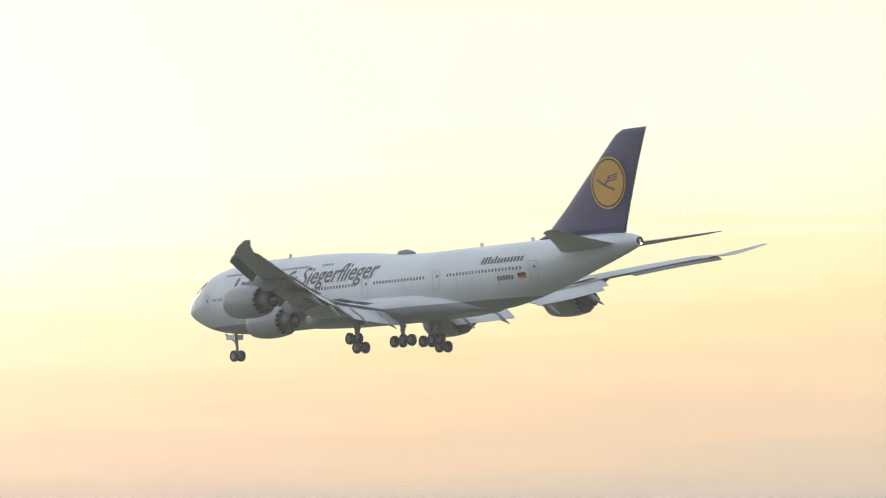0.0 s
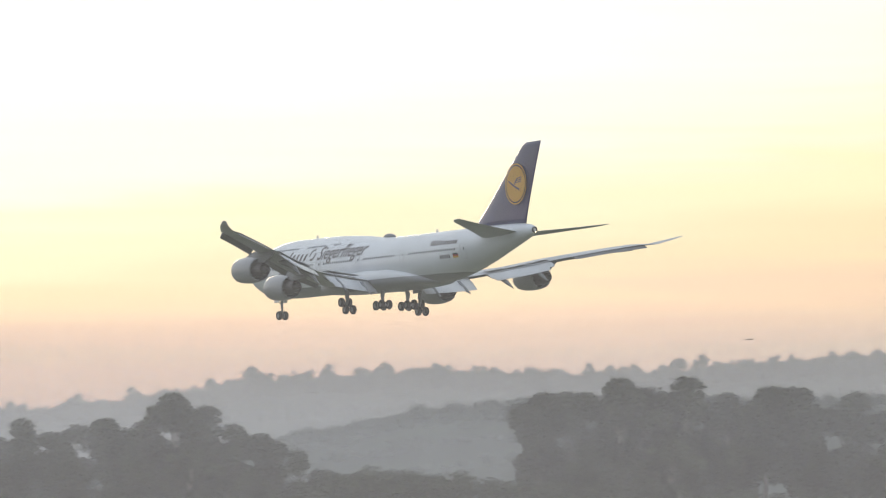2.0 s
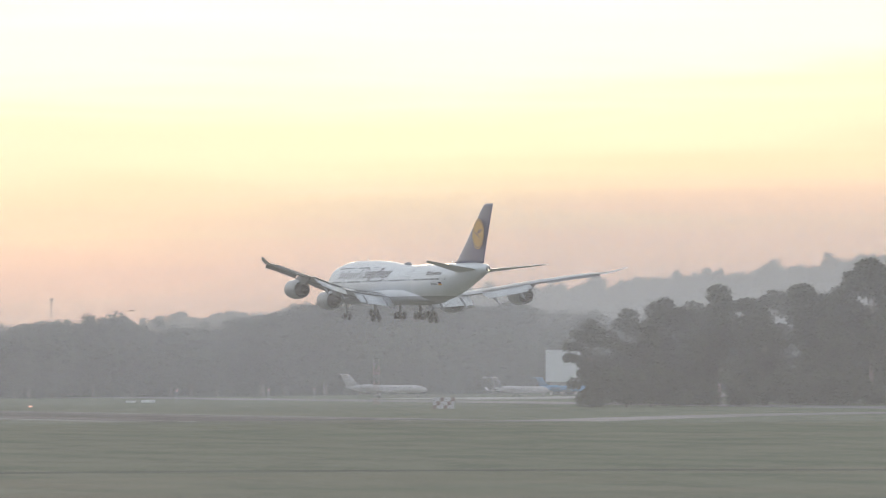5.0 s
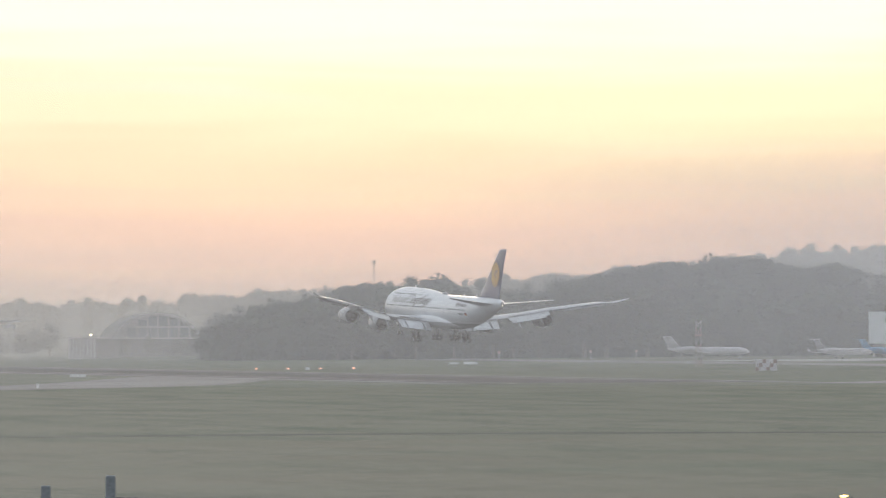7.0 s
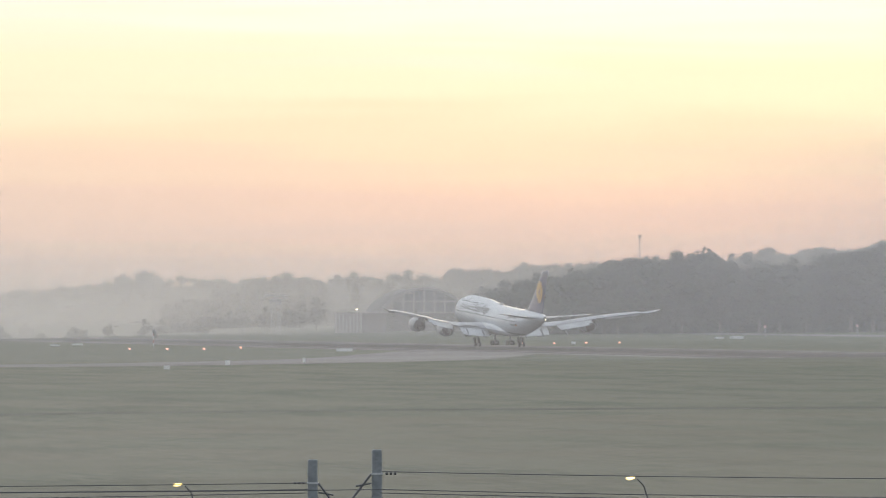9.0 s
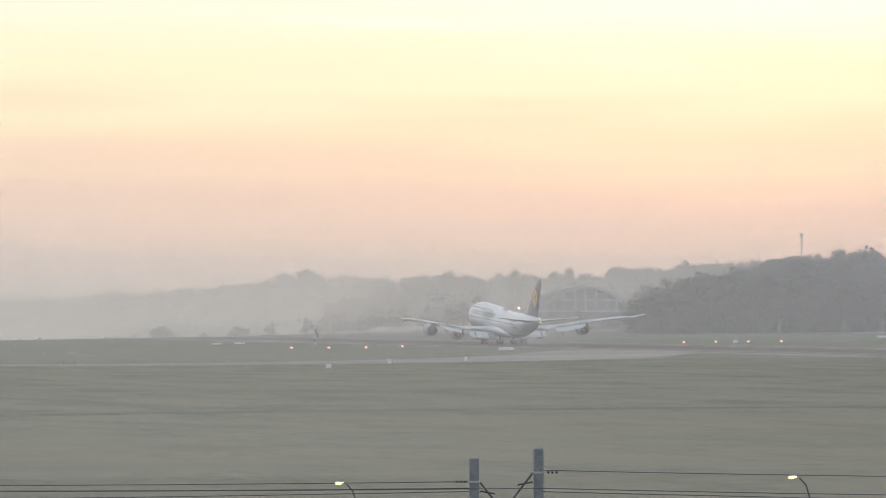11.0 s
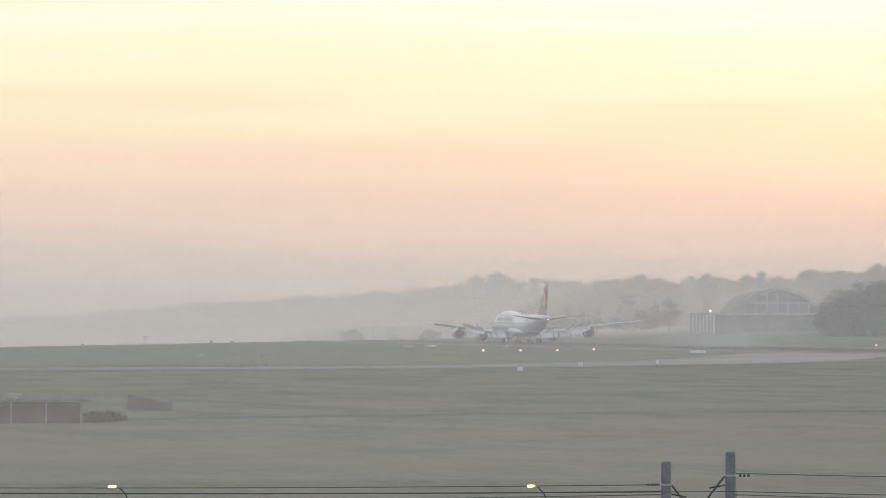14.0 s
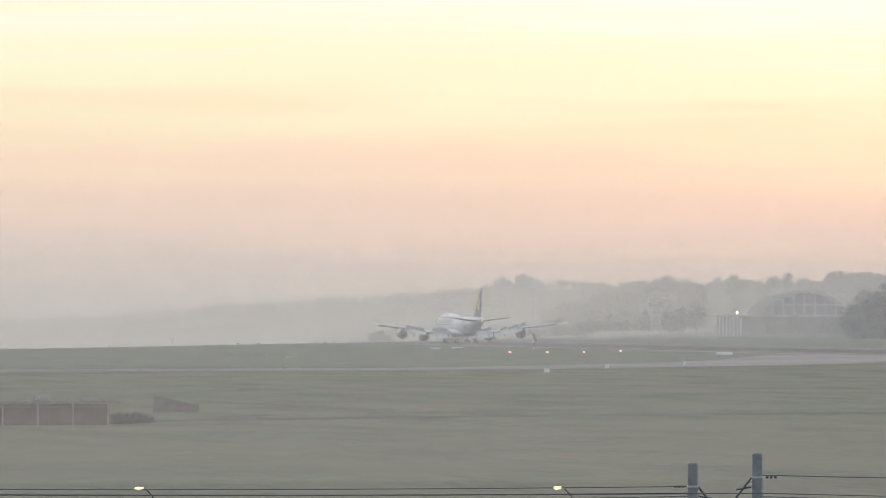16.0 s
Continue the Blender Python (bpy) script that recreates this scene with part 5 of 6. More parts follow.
# ---------------------------------------------------------------- apron: small jets, white building
def small_jet(bearing, dist, turn, length, body_mat, tail_mat, label, lift=0.0):
    x, y = at(bearing, dist)
    j = thing("business_jet", pose(x, y, ground_z(x, y) + 0.06, 0, 0, -bearing + turn), label, "airplane", "small jets on the apron")
    k = length / 27.0
    prof = [(13.4, 2.6, 0.08), (12.8, 2.6, 0.55), (11.5, 2.75, 1.0), (9.5, 2.9, 1.22), (0, 2.9, 1.25), (-6, 2.95, 1.2), (-9.5, 3.2, 0.85), (-12.5, 3.5, 0.35), (-13.4, 3.6, 0.12)]
    bm = bmesh.new()
    loft(bm, [[(k * r * math.cos(a), k * yy, k * (z + r * math.sin(a))) for a in [2 * math.pi * i / 20 for i in range(20)]] for yy, z, r in prof])
    b = part("fuselage", bm, body_mat, j, "", True)
    for side in (-1, 1):
        bm = bmesh.new()
        loft(bm, [[(side * k * p[0], k * p[1], k * p[2]) for p in foil(*s)] for s in ((0.6, 2.5, -3.6, 1.95, 0.7), (6.5, -2.2, -4.8, 2.3, 0.35), (12.4, -6.0, -7.3, 2.75, 0.15), (12.8, -7.0, -7.9, 3.9, 0.08))])
        part("wing", bm, body_mat, j, "", True)
        bm = bmesh.new()
        loft(bm, [[(side * k * 2.05 + k * r * math.cos(a), k * yy, k * (3.6 + r * math.sin(a))) for a in [2 * math.pi * i / 16 for i in range(16)]] for yy, r in ((-4.4, 0.62), (-5.2, 0.78), (-7.4, 0.74), (-8.8, 0.5))])
        part("engine", bm, body_mat, j, "", True)
        bm = bmesh.new()
        loft(bm, [[(side * k * p[0], k * p[1], k * p[2]) for p in foil(*s)] for s in ((0.05, -12.0, -14.6, 7.55, 0.25), (4.9, -14.0, -15.3, 7.6, 0.12))])
        part("tailplane", bm, body_mat, j, "", True)
        part("main_wheel", tube(bmesh.new(), (side * k * 2.0 - 0.2, -k * 2.4, 0.42), (side * k * 2.0 + 0.2, -k * 2.4, 0.42), 0.42, 0.42, 14), RUBBER, j)
        part("gear_leg", tube(bmesh.new(), (side * k * 2.0, -k * 2.4, 0.42), (side * k * 1.9, -k * 2.3, k * 2.0), 0.1, 0.12, 8), METAL, j)
    bm = bmesh.new()
    loft(bm, [[(k * p[2], k * p[1], k * z) for p in foil(0, le, te, 0, t, 0.0)] for z, le, te, t in ((3.7, -8.6, -12.9, 0.4), (7.6, -12.0, -14.7, 0.25))])
    part("fin", bm, tail_mat, j, "", True)
    part("nose_wheel", tube(bmesh.new(), (-0.15, k * 10.2, 0.32), (0.15, k * 10.2, 0.32), 0.32, 0.32, 12), RUBBER, j)
    part("nose_leg", tube(bmesh.new(), (0, k * 10.2, 0.32), (0, k * 10.1, k * 2.0), 0.08, 0.1, 8), METAL, j)
    for i in range(7):
        for side in (-1, 1):
            part("window", box(bmesh.new(), (side * k * 1.2 - 0.03, k * (7.5 - i * 1.5) - 0.2, k * 3.3), (side * k * 1.2 + 0.03, k * (7.5 - i * 1.5) + 0.2, k * 3.6)), GLASS_DARK, b)
    return j


small_jet(20.87, 1610, -84, 27.5, JET_PAINT, JET_PAINT, "parked white business jet with T-tail")
small_jet(22.45, 1580, -52, 23.0, JET_PAINT, GREY_PAINT, "parked white business jet with dark T-tail")
small_jet(22.98, 1640, -60, 22.0, LIGHT_BLUE, LIGHT_BLUE, "parked light blue business jet with T-tail")


def white_building():
    x, y = at(22.73, 1700)
    b = thing("white_building", pose(x, y, ground_z(x, y), 0, 0, -23), "plain white block building beside the apron", "building")
    part("base", box(bmesh.new(), (1.4, 0, -0.5), (11, 14, 5.0)), CONCRETE, b, "grey ground storey")
    for i in range(2):
        part("doorway", box(bmesh.new(), (2.2 + i * 4.4, -0.06, 0), (5.2 + i * 4.4, 0.0, 3.6)), DARK_WELL, b)
    part("upper_block", box(bmesh.new(), (0, -0.6, 4.6), (12, 14.4, 15.6), 0.05), WHITE, b, "smooth white upper wall")
    part("roof_edge", box(bmesh.new(), (-0.15, -0.75, 15.6), (12.15, 14.5, 15.9)), CONCRETE, b)


white_building()


# ---------------------------------------------------------------- beyond the runway: hangar, hall, towers, masts
def hangar():
    x, y = at(14.46, 2200)
    h = thing("hangar", pose(x, y, ground_z(x, y) - 0.2, 0, 0, -14.46 + 7), "large arched aircraft hangar with glazed pale-framed front", "hangar")
    W, H, D = 21.5, 19.5, 62.0

    def arc(w, hh, yy, n=28):
        return [(w * math.cos(math.pi * i / n), yy, hh * math.sin(math.pi * i / n) ** 0.9) for i in range(n + 1)]

    bm = bmesh.new()
    o0, o1 = arc(W, H, 0.6), arc(W, H, D)
    i0, i1 = arc(W - 0.5, H - 0.5, 0.6), arc(W - 0.5, H - 0.5, D)
    loft(bm, [o0 + i0[::-1], o1 + i1[::-1]])
    part("vault", bm, ROOF_TILE, h, "grey barrel vault roof", True)
    bm = bmesh.new()
    a0, a1 = arc(W + 0.35, H + 0.35, 0.0), arc(W - 1.0, H - 1.0, 0.0)
    b0, b1 = arc(W + 0.35, H + 0.35, 0.7), arc(W - 1.0, H - 1.0, 0.7)
    loft(bm, [a0 + a1[::-1], b0 + b1[::-1]])
    part("front_arch", bm, CONCRETE, h, "pale front arch")
    part("back_wall", loft(bmesh.new(), [arc(W - 0.5, H - 0.5, D - 0.5), arc(W - 0.5, H - 0.5, D - 0.1)]), CONCRETE, h)
    for i in range(-4, 5):
        px = i * 4.7
        top = (H - 1.0) * max(0.0, 1 - (px / (W - 1)) ** 2) ** 0.45
        part("mullion", box(bmesh.new(), (px - 0.32, 0.1, 8.1 if top > 9 else 0), (px + 0.32, 0.5, top)), CONCRETE, h, "pale vertical mullion")
        nx = px + 4.7
        t2 = (H - 1.0) * max(0.0, 1 - (max(abs(px), abs(nx)) / (W - 1)) ** 2) ** 0.45
        if i < 4 and t2 > 8.4:
            part("pane", box(bmesh.new(), (px + 0.32, 0.28, 8.6), (nx - 0.32, 0.34, t2)), GLASS_DARK, h, "dark glass pane")
    for z in (8.1, 13.1):
        w = (W - 1) * math.sqrt(max(0, 1 - (z / (H - 0.5)) ** 2))
        part("transom", box(bmesh.new(), (-w, 0.08, z), (w, 0.52, z + 0.6)), CONCRETE, h, "pale horizontal transom")
    part("hangar_door", box(bmesh.new(), (-W + 1.8, 0.3, 0), (W - 1.8, 0.45, 8.1)), DARK_WELL, h, "dark lower doors")


def column_hall():
    x, y = at(13.42, 2080)
    c = thing("column_hall", pose(x, y, ground_z(x, y), 0, 0, -13.4), "low pale hall with a row of pale columns", "building")
    part("hall_wall", box(bmesh.new(), (0, 1.4, -0.3), (11.5, 9, 8.3)), CONCRETE, c)
    part("flat_roof", box(bmesh.new(), (-0.6, -0.6, 8.3), (22, 9.6, 9.0)), CONCRETE, c)
    part("side_wing", box(bmesh.new(), (11.5, 2.2, -0.3), (21.5, 9, 8.3)), ROOF_TILE, c)
    for i in range(8):
        part("column", box(bmesh.new(), (0.1 + i * 1.5, -0.2, -0.3), (0.72 + i * 1.5, 0.5, 8.3)), JET_PAINT, c, "pale column")
    part("lamp_pole", tube(bmesh.new(), (9.3, 0, 9.0), (9.3, 0, 9.6), 0.12, 0.1, 8), METAL, c)
    bm = bmesh.new()
    bmesh.ops.create_icosphere(bm, subdivisions=2, radius=0.42, matrix=Matrix.Translation((9.3, -0.2, 10.0)))
    part("flood_lamp", bm, WHITE_GLOW, c, "glowing white flood lamp")


hangar()
column_hall()


def radar_tower(bearing, dist):
    x, y = at(bearing, dist)
    t = thing("radar_tower", pose(x, y, ground_z(x, y) - 1, 0, 0, -bearing), "hazy lattice radar tower with a flat antenna", "tower")
    bm = bmesh.new()
    for k in range(6):
        z0, z1 = k * 2.4, k * 2.4 + 2.4
        for sx, sy in ((-1, -1), (1, -1), (1, 1), (-1, 1)):
            tube(bm, (sx * 2.1, sy * 2.1, z0), (sx * 2.1, sy * 2.1, z1), 0.2, 0.2, 4)
        for s in (-1, 1):
            tube(bm, (-s * 2.1, -2.1, z0), (s * 2.1, -2.1, z1), 0.15, 0.15, 4)
    part("lattice", bm, GREY_PAINT, t)
    part("platform", box(bmesh.new(), (-3, -3, 14.2), (3, 3, 16.0)), GREY_PAINT, t)
    part("antenna", box(bmesh.new(), (-5.5, -0.5, 17.2), (5.5, 0.5, 18.0)), GREY_PAINT, t)
    part("turntable", tube(bmesh.new(), (0, 0, 15.8), (0, 0, 17.4), 0.5, 0.4, 10), GREY_PAINT, t)


radar_tower(12.73, 2250)


def thin_mast(bearing, dist, z0, z1, r, head):
    x, y = at(bearing, dist)
    t = thing("radio_mast", pose(x, y, z0), "thin grey radio mast rising over the trees", "mast", "masts on the hill")
    bm = bmesh.new()
    for k in range(3):
        a = 2 * math.pi * k / 3
        tube(bm, (r * math.cos(a), r * math.sin(a), 0), (r * 0.7 * math.cos(a), r * 0.7 * math.sin(a), z1 - z0), r * 0.22, r * 0.18, 5)
    n = int((z1 - z0) / 3)
    for i in range(n):
        for k in range(3):
            a, b = 2 * math.pi * k / 3, 2 * math.pi * (k + 1) / 3
            tube(bm, (r * 0.85 * math.cos(a), r * 0.85 * math.sin(a), i * 3.0), (r * 0.85 * math.cos(b), r * 0.85 * math.sin(b), i * 3.0 + 3), r * 0.11, r * 0.11, 4)
    part("lattice", bm, CONCRETE, t)
    if head:
        part("top_platform", box(bmesh.new(), (-head, -head, z1 - z0 - 1.2), (head, head, z1 - z0 + 0.4)), CONCRETE, t)


thin_mast(16.975, 2800, 10, 53.6, 0.6, 0.8)
thin_mast(16.485, 2800, 10, 46, 0.35, 0.0)
thin_mast(11.3, 3600, 10, 42, 0.6, 0.0)
thin_mast(7.09, 2500, -22, -1.0, 0.7, 1.2)
thin_mast(9.31, 2500, -22, -3.5, 0.45, 0.8)


def block(bearing, dist, w, h, base, floors, label):
    x, y = at(bearing, dist)
    b = thing("apartment_building", pose(x, y, base, 0, 0, -bearing), label, "building", "buildings on the hill")
    part("wall", box(bmesh.new(), (-w / 2, 0, -4), (w / 2, w, h)), DARK_RENDER, b)
    part("roof", box(bmesh.new(), (-w / 2 - 0.3, -0.3, h), (w / 2 + 0.3, w + 0.3, h + 0.6)), ROOF_TILE, b)
    part("lift_house", box(bmesh.new(), (-w / 6, w * 0.3, h + 0.6), (w / 6, w * 0.7, h + 3)), DARK_RENDER, b)
    for f in range(floors):
        for i in range(3):
            part("window", box(bmesh.new(), (-w / 2 + w * (0.1 + 0.3 * i), -0.05, h * f / floors + 1.2), (-w / 2 + w * (0.3 + 0.3 * i), 0.0, h * f / floors + 2.5)), GLASS_DARK, b)


for b, d, w, h, base, fl in ((13.45, 2700, 11, 20, 8, 6), (13.83, 2720, 11.5, 16, 8, 5), (14.2, 2740, 11.5, 16, 8, 5), (14.58, 2760, 11.5, 16, 8, 5), (10.95, 4000, 14, 10, 30, 3), (11.2, 4010, 15, 13, 30, 4), (11.35, 4020, 10, 9, 30, 3)):
    block(b, d, w, h, base, fl, "hazy pale apartment block in front of the hill")
block(9.83, 2750, 8.6, 7.5, -6, 2, "hazy pale block building in the misty valley")


def valley_trees():
    kinds = [tree_template(31 + k, kd, 12, 900, 0.5, "hazy rounded tree in the misty valley", 0.7) for k, kd in enumerate(("round", "bush", "round"))]
    rng = random.Random(9)
    rows = [(9.53, 2250, 8.5, -4), (11.85, 2310, 9, -1), (12.2, 2290, 10, 0), (12.6, 2300, 11, 0), (13.05, 2310, 12, 1), (11.4, 2290, 8, -2), (9.2, 2300, 5, -6), (9.0, 2320, 5, -6), (10.0, 2300, 6, -5), (10.4, 2350, 8, -4), (10.8, 2300, 8, -4), (11.2, 2320, 9, -3), (11.6, 2300, 10, -2), (12.0, 2330, 11, 0), (12.35, 2300, 11, 0), (12.9, 2290, 12, 1), (13.2, 2300, 14, 1),
            (8.15, 3900, 13, 6), (8.3, 3900, 15, 6), (8.45, 3900, 16, 6), (8.6, 3900, 15, 7),
            (14.05, 2130, 7, 1), (14.35, 2120, 8, 1), (14.75, 2110, 9, 1), (15.0, 2060, 12, 1), (15.15, 2000, 17, 1), (15.4, 1980, 19, 1)]
    for b, d, h, z in rows:
        x, y = at(b, d)
        c = copy_thing(kinds[rng.randrange(3)], pose(x, y, z, 0, 0, rng.uniform(0, 360)))
        c.scale = (h / 9, h / 9, h / 12 * 1.15)
        tagged(c, group="trees in the valley")
    for t in kinds:
        remove_thing(t)


valley_trees()


def belt_trees():
    """Tall spreading pines standing out of the belt behind the airfield."""
    rng = random.Random(17)
    temps = [tree_template(41 + k, kd, 26, 3600, 0.55, "tall hazy pine with layered spreading crown", 0.62) for k, kd in enumerate(("umbrella", "round", "umbrella", "round", "round"))]
    line = [(15.3, 17), (15.87, 24), (16.1, 27.5), (16.7, 29), (17.2, 34), (17.5, 32), (18.1, 33), (18.64, 30), (19.1, 32), (19.5, 34), (19.8, 38), (20.1, 41), (20.5, 39), (21.1, 41.5), (22.3, 38), (23.4, 34)]
    b = 15.25
    while b < 23.4:
        top = float(np.interp(b, [p[0] for p in line], [p[1] for p in line])) + rng.uniform(-3.5, 1.0)
        h = rng.uniform(20, 27)
        x, y = at(b, 1925 + rng.uniform(-30, 30))
        c = copy_thing(temps[rng.randrange(5)], pose(x, y, top - h, 0, 0, rng.uniform(0, 360)))
        w = h / 26 * rng.uniform(0.95, 1.35)
        c.scale = (w, w, h / 26)
        tagged(c, group="pines of the tree belt")
        b += rng.uniform(0.1, 0.26)
    b = 16.55
    while b < 23.6:
        x, y = at(b, 1800 + rng.uniform(-25, 25))
        h = rng.uniform(15, 22) + (6 if 19.4 < b < 20.4 else 0)
        c = copy_thing(temps[(1, 3, 4)[rng.randrange(3)]], pose(x, y, ground_z(x, y) - 1, 0, 0, rng.uniform(0, 360)))
        w = h / 26 * rng.uniform(1.3, 1.7)
        c.scale = (w, w, h / 26)
        tagged(c, group="trees before the belt")
        b += rng.uniform(0.13, 0.30)
    for t in temps:
        remove_thing(t)


belt_trees()


# ---------------------------------------------------------------- a bird, vapour, tyre smoke
def build_bird(bearing, height):
    b = thing("bird", pose(*at(bearing, 460), height), "dark bird gliding over the trees with wings spread", "bird")
    bm = bmesh.new()
    loft(bm, [[(r * math.cos(a), yy, r * math.sin(a)) for a in [2 * math.pi * i / 8 for i in range(8)]] for yy, r in ((0.28, 0.01), (0.2, 0.05), (0.05, 0.075), (-0.15, 0.05), (-0.33, 0.015))])
    part("body", bm, DARK_WELL, b, "", True)
    for s in (-1, 1):
        bm = bmesh.new()
        loft(bm, [[(s * x, y0, z), (s * x, y0 - c, z - 0.01), (s * x, y0 - c * 0.5, z + 0.025)] for x, y0, c, z in ((0.03, 0.12, 0.22, 0.0), (0.3, 0.16, 0.2, 0.07), (0.62, 0.02, 0.05, 0.03))])
        part("wing", bm, DARK_WELL, b)
    bm = bmesh.new()
    loft(bm, [[(-w, yy, -0.01), (w, yy, -0.01), (w, yy, 0.01), (-w, yy, 0.01)] for yy, w in ((-0.28, 0.03), (-0.5, 0.1))])
    part("tail", bm, DARK_WELL, b)
    return b


def puff_material(name, color, density):
    """Smoke or vapour that thins towards its rim."""
    m = bpy.data.materials.new(name)
    m.use_nodes = True
    nt = m.node_tree
    nt.nodes.clear()
    N, L = nt.nodes.new, nt.links.new
    co, gr, nz, mu, mr = N("ShaderNodeTexCoord"), N("ShaderNodeTexGradient"), N("ShaderNodeTexNoise"), N("ShaderNodeMath"), N("ShaderNodeMapRange")
    gr.gradient_type = "SPHERICAL"
    L(co.outputs["Object"], gr.inputs[0])
    L(co.outputs["Object"], nz.inputs["Vector"])
    nz.inputs["Scale"].default_value, nz.inputs["Detail"].default_value = 2.2, 4.0
    mr.inputs[1].default_value, mr.inputs[2].default_value, mr.inputs[3].default_value, mr.inputs[4].default_value = 0.25, 0.75, 0.55 * density, density
    L(nz.outputs[0], mr.inputs[0])
    mu.operation, mu.use_clamp = "MULTIPLY", True
    L(gr.outputs["Fac"], mu.inputs[0])
    L(mr.outputs[0], mu.inputs[1])
    clear, dif, trl, both, mix, out = N("ShaderNodeBsdfTransparent"), N("ShaderNodeBsdfDiffuse"), N("ShaderNodeBsdfTranslucent"), N("ShaderNodeMixShader"), N("ShaderNodeMixShader"), N("ShaderNodeOutputMaterial")
    dif.inputs[0].default_value = trl.inputs[0].default_value = (*color, 1)
    L(dif.outputs[0], both.inputs[1])
    L(trl.outputs[0], both.inputs[2])
    L(mu.outputs[0], mix.inputs[0])
    L(clear.outputs[0], mix.inputs[1])
    L(both.outputs[0], mix.inputs[2])
    L(mix.outputs[0], out.inputs[0])
    return m


def build_puffs():
    mat = puff_material("tyre_smoke_puff", (0.85, 0.85, 0.88), 0.27)
    n = 28
    verts = [(0, 0, 0)] + [(math.cos(2 * math.pi * i / n) * r, 0.0, math.sin(2 * math.pi * i / n) * r) for r in (0.5, 1.0) for i in range(n)]
    faces = [(0, 1 + i, 1 + (i + 1) % n) for i in range(n)] + [(1 + i, 1 + n + i, 1 + n + (i + 1) % n, 1 + (i + 1) % n) for i in range(n)]
    me = mesh_of("smoke_puff", verts, faces, mat, True)
    out = []
    # seconds of the start, way along the runway, across, width, height, drift per second
    for t0, s, x, w, h, dx in ((10.3, 1262, 3.0, 5, 3.2, 0.5), (10.45, 1272, -2.0, 6, 3.6, 0.5), (10.6, 1283, 5.0, 8, 5.0, 0.7), (10.8, 1296, 0.0, 9, 5.5, 0.8), (11.0, 1308, 4.0, 11, 7.0, 0.9), (11.2, 1320, 8.0, 12, 8.0, 1.0),
                              (11.35, 1330, -1.0, 10, 6.0, 1.0), (11.5, 1342, 6.0, 13, 7.5, 1.0), (10.9, 1300, 10.0, 14, 9.0, 1.2)):
        ob = new("tyre_smoke", me)
        ob.scale = (w * 1.5, w * 0.4, h * 1.25)
        tagged(ob, "pale puff of tyre smoke drifting over the runway", "smoke", "tyre smoke on the runway", kind="stuff")
        out.append((ob, t0, s, x, h * 1.25, dx))
    return out


def build_vapour():
    m = bpy.data.materials.new("vapour")
    m.use_nodes = True
    nt = m.node_tree
    nt.nodes.clear()
    N, L = nt.nodes.new, nt.links.new
    clear, trl, mix, out = N("ShaderNodeBsdfTransparent"), N("ShaderNodeBsdfTranslucent"), N("ShaderNodeMixShader"), N("ShaderNodeOutputMaterial")
    trl.inputs[0].default_value = (0.95, 0.93, 0.9, 1)
    mix.inputs[0].default_value = 0.15
    L(clear.outputs[0], mix.inputs[1])
    L(trl.outputs[0], mix.inputs[2])
    L(mix.outputs[0], out.inputs[0])
    trails = []
    for x, y0, z0, ln, up, seed in ((34.1, -18.6, 9.03, 26, 3.6, 1), (-34.1, -18.6, 9.03, 5, 0.6, 2)):
        rng = random.Random(seed)
        bm = bmesh.new()
        rings = []
        for i in range(30):
            t = i / 29
            r = 0.13 * (1 - 0.7 * t) * (0.7 + 0.5 * rng.random())
            c = (x + 0.10 * math.sin(5 * t + seed), y0 - ln * t, z0 + up * t + 0.10 * t * math.sin(9 * t + seed))
            rings.append([(c[0] + r * math.cos(a), c[1], c[2] + r * math.sin(a)) for a in [2 * math.pi * k / 6 for k in range(6)]])
        ob = part("vapour_trail", loft(bm, rings), m, None)
        tagged(ob, "thin pale condensation trail behind the wing", "vapour", "vapour trails", kind="stuff")
        trails.append(ob)
    return trails


bird = build_bird(29.4, 24)
low_bird = build_bird(20.6, 14)
puffs = build_puffs()
trails = build_vapour()


# ---------------------------------------------------------------- what moves
def flex(side, degrees):
    """The wing bends about its root as the lift goes."""
    return pose(side * 3.2, 0, 3.7) @ pose(0, 0, 0, 0, side * degrees, 0) @ pose(-side * 3.2, 0, -3.7)


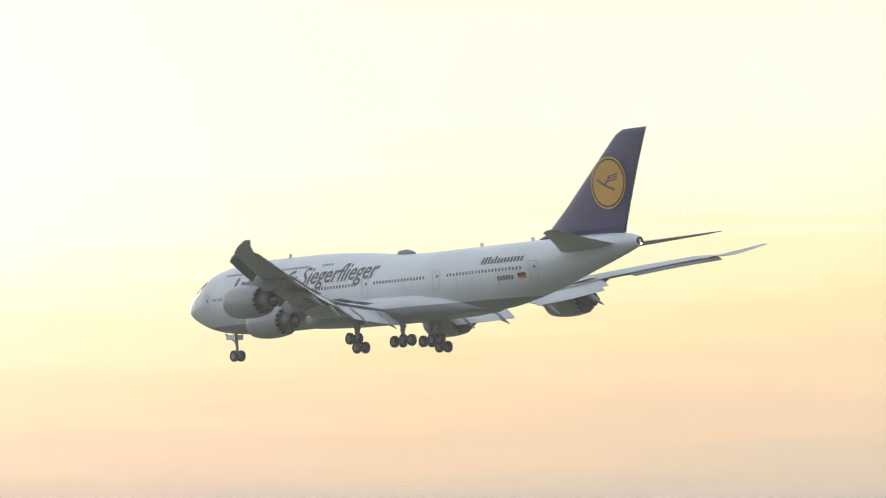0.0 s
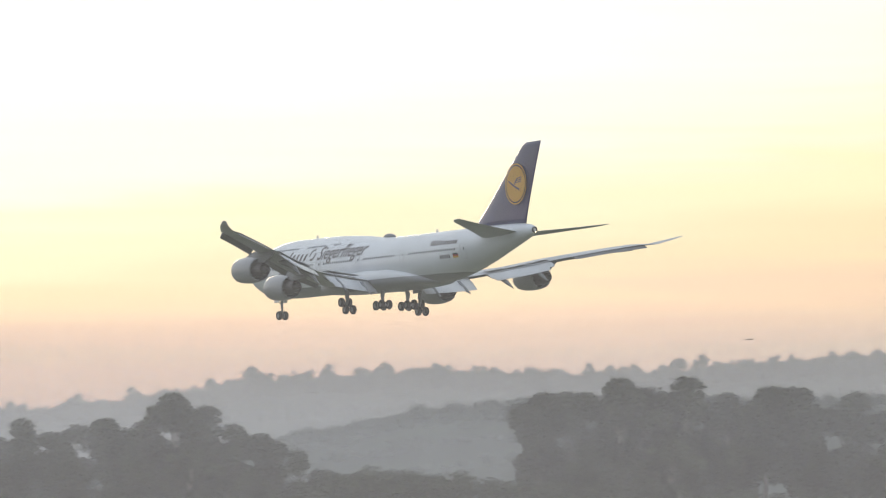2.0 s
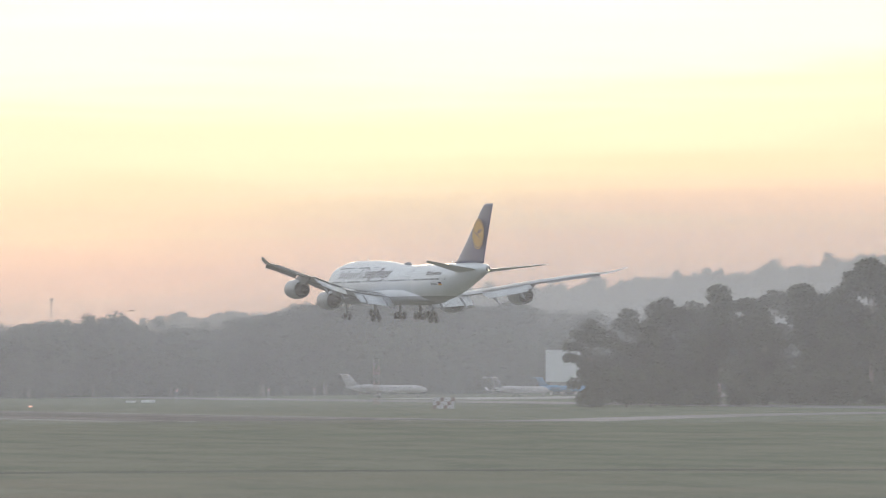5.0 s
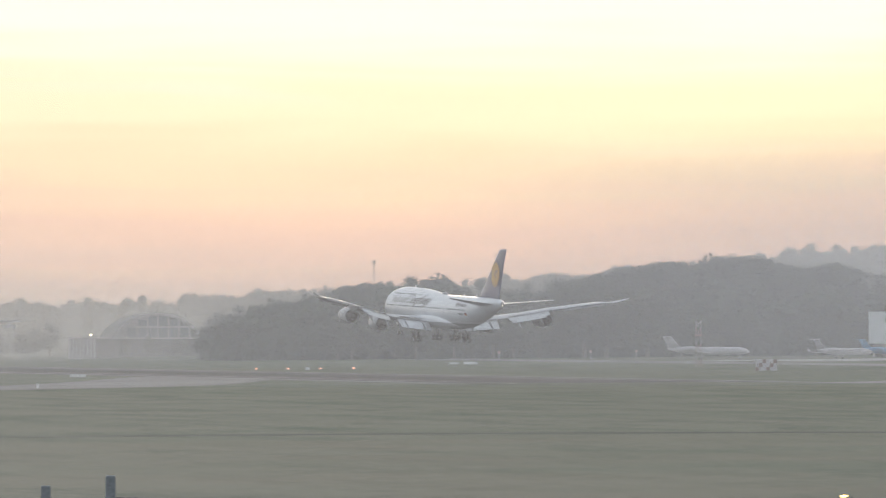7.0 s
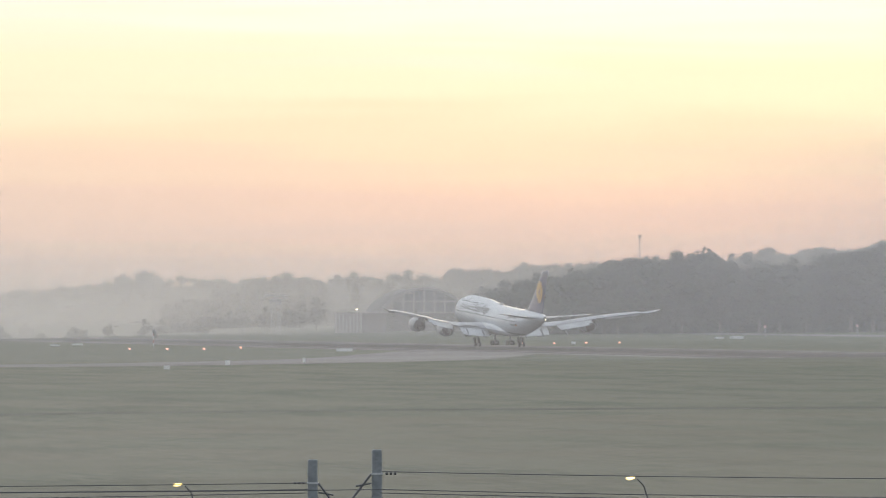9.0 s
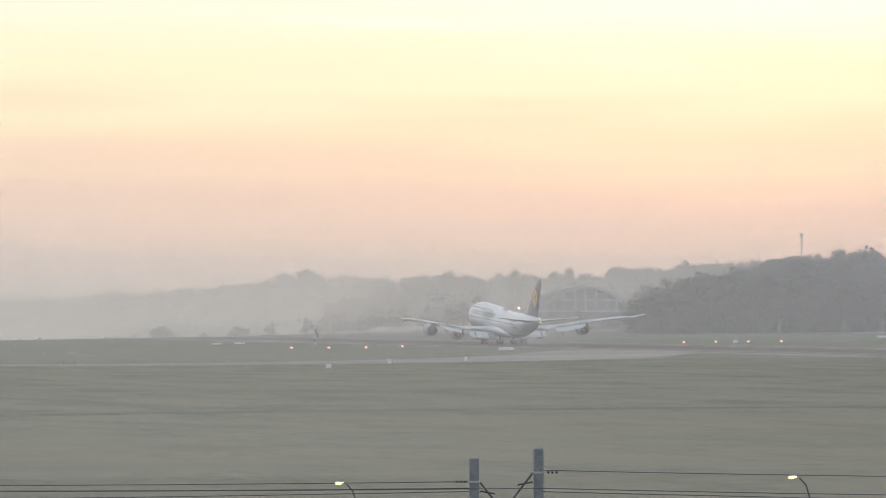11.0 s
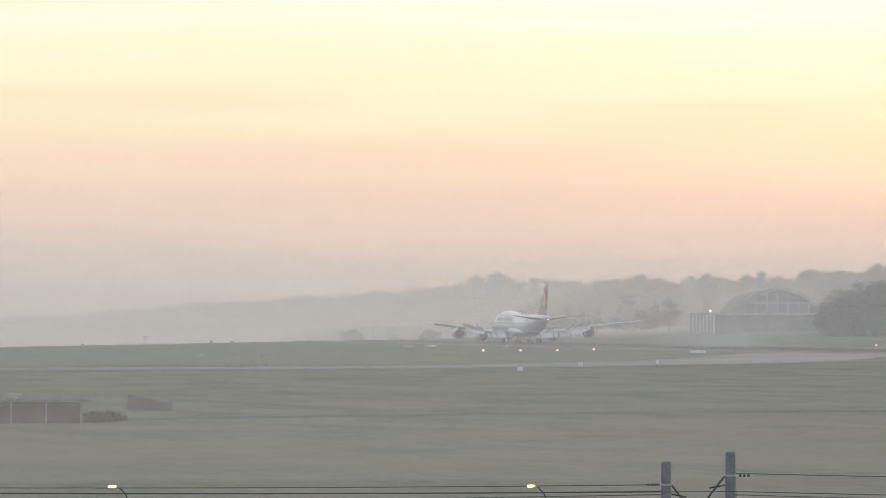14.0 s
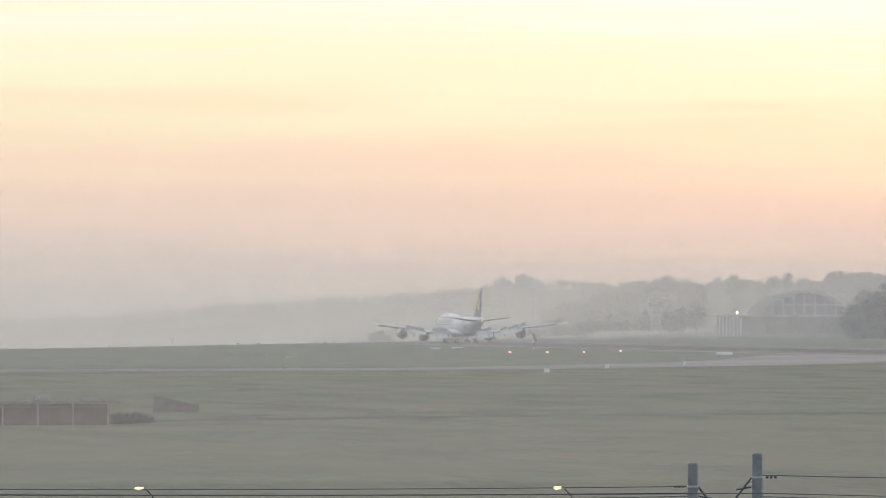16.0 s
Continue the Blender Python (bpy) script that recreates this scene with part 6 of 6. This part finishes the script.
def motions():
    flight = [(t, pose(RUNWAY_X, s, z, pitch, bank, 0.74)) for t, s, z, pitch, bank in FLIGHT]
    walk(airliner, flight)
    sag = [(0.0, -0.45), (3.0, -0.6), (8.7, -0.7), (10.4, -0.1), (11.5, 1.2), (12.5, 2.9), (16.0, 3.2)]
    for ob, side, m in MOVERS["wing"]:
        walk(ob, [(t, flex(side, a) @ m) for t, a in sag])
    for sp, side, x, y, z in MOVERS["spoilers"]:
        up = ((0.0, -3), (11.2, -3), (11.7, -25), (12.2, -48), (16.0, -48))
        walk(sp, [(t, flex(side, float(np.interp(t, [s[0] for s in sag], [s[1] for s in sag]))) @ pose(x, y, z, a)) for t, a in up])
    for bog, x, y in MOVERS["bogies"]:
        tilt, hang = (42.0, -0.4) if abs(x) > 3 else (-4.0, -0.36)
        walk(bog, [(0.0, pose(x, y, 0.62 + hang, tilt)), (9.4, pose(x, y, 0.62 + hang, tilt)), (10.4, pose(x, y, 0.62, 1.0)), (16.0, pose(x, y, 0.62, 0))])
    walk(MOVERS["nose"], [(0.0, pose(0, 0, -0.22)), (11.5, pose(0, 0, -0.22)), (13.6, pose(0, 0, 0)), (16.0, pose(0, 0, 0))])
    walk(bird, [(t, pose(*at(29.42 + 1.9 * t, 460), 24.0 + 0.15 * math.sin(2 * t), 0, 6 * math.sin(3 * t), -120 - 1.9 * t)) for t in [0.5 * i for i in range(33)]])
    walk(low_bird, [(t, pose(*at(20.58 + 1.78 * (t - 6.5), 460), 14.2 - 0.55 * (t - 6.5) * (0.2 if t > 6.5 else 0.1), 0, 6 * math.sin(3 * t + 1), -110 - 1.78 * t)) for t in [0.5 * i for i in range(33)]])
    # vapour follows the wing, then sinks and is left behind
    for ob in trails:
        inside = pose(-34.1 if ob is trails[0] else 34.1, 22, -3.5)   # nothing condenses before the flare
        rows = [(t, m @ inside) for t, m in flight if t <= 3.5]
        for t in (4.8, 5.0, 5.2, 5.4, 5.7):
            s = float(np.interp(t, [f[0] for f in FLIGHT], [f[1] for f in FLIGHT]))
            z = float(np.interp(t, [f[0] for f in FLIGHT], [f[2] for f in FLIGHT]))
            m = pose(RUNWAY_X, s, z, 0.4 + 0.4 * (t - 4.8), 1.2, 0.74)
            rows.append((t, m @ inside if t < 5.1 else m))
        rows += [r for r in flight if 6.0 <= r[0] <= 8.5]
        x, s, z = RUNWAY_X, 1100.3, 2.5
        rows += [(9.2, pose(x, s + 52, z - 6, 1, 0, 0.74)), (10.2, pose(x, s + 100, z - 24, 0, 0, 0.74)), (16.0, pose(x, s + 110, z - 30, 0, 0, 0.74))]
        walk(ob, rows)
    for ob, t0, s, x, h, dx in puffs:
        low = -h * 1.15
        face = -13.0
        rows = [(0.0, pose(RUNWAY_X + x, s, low, 0, 0, face)), (t0 - 0.2, pose(RUNWAY_X + x, s, low, 0, 0, face))]
        for t, k in ((t0 + 0.5, 0.25), (t0 + 1.2, 0.45), (13.6, 0.0), (16.0, -0.55)):
            rows.append((t, pose(RUNWAY_X + x + dx * (t - t0), s - 0.5 * (t - t0), low + h * (0.9 + k), 0, 0, face)))
        walk(ob, rows)


motions()
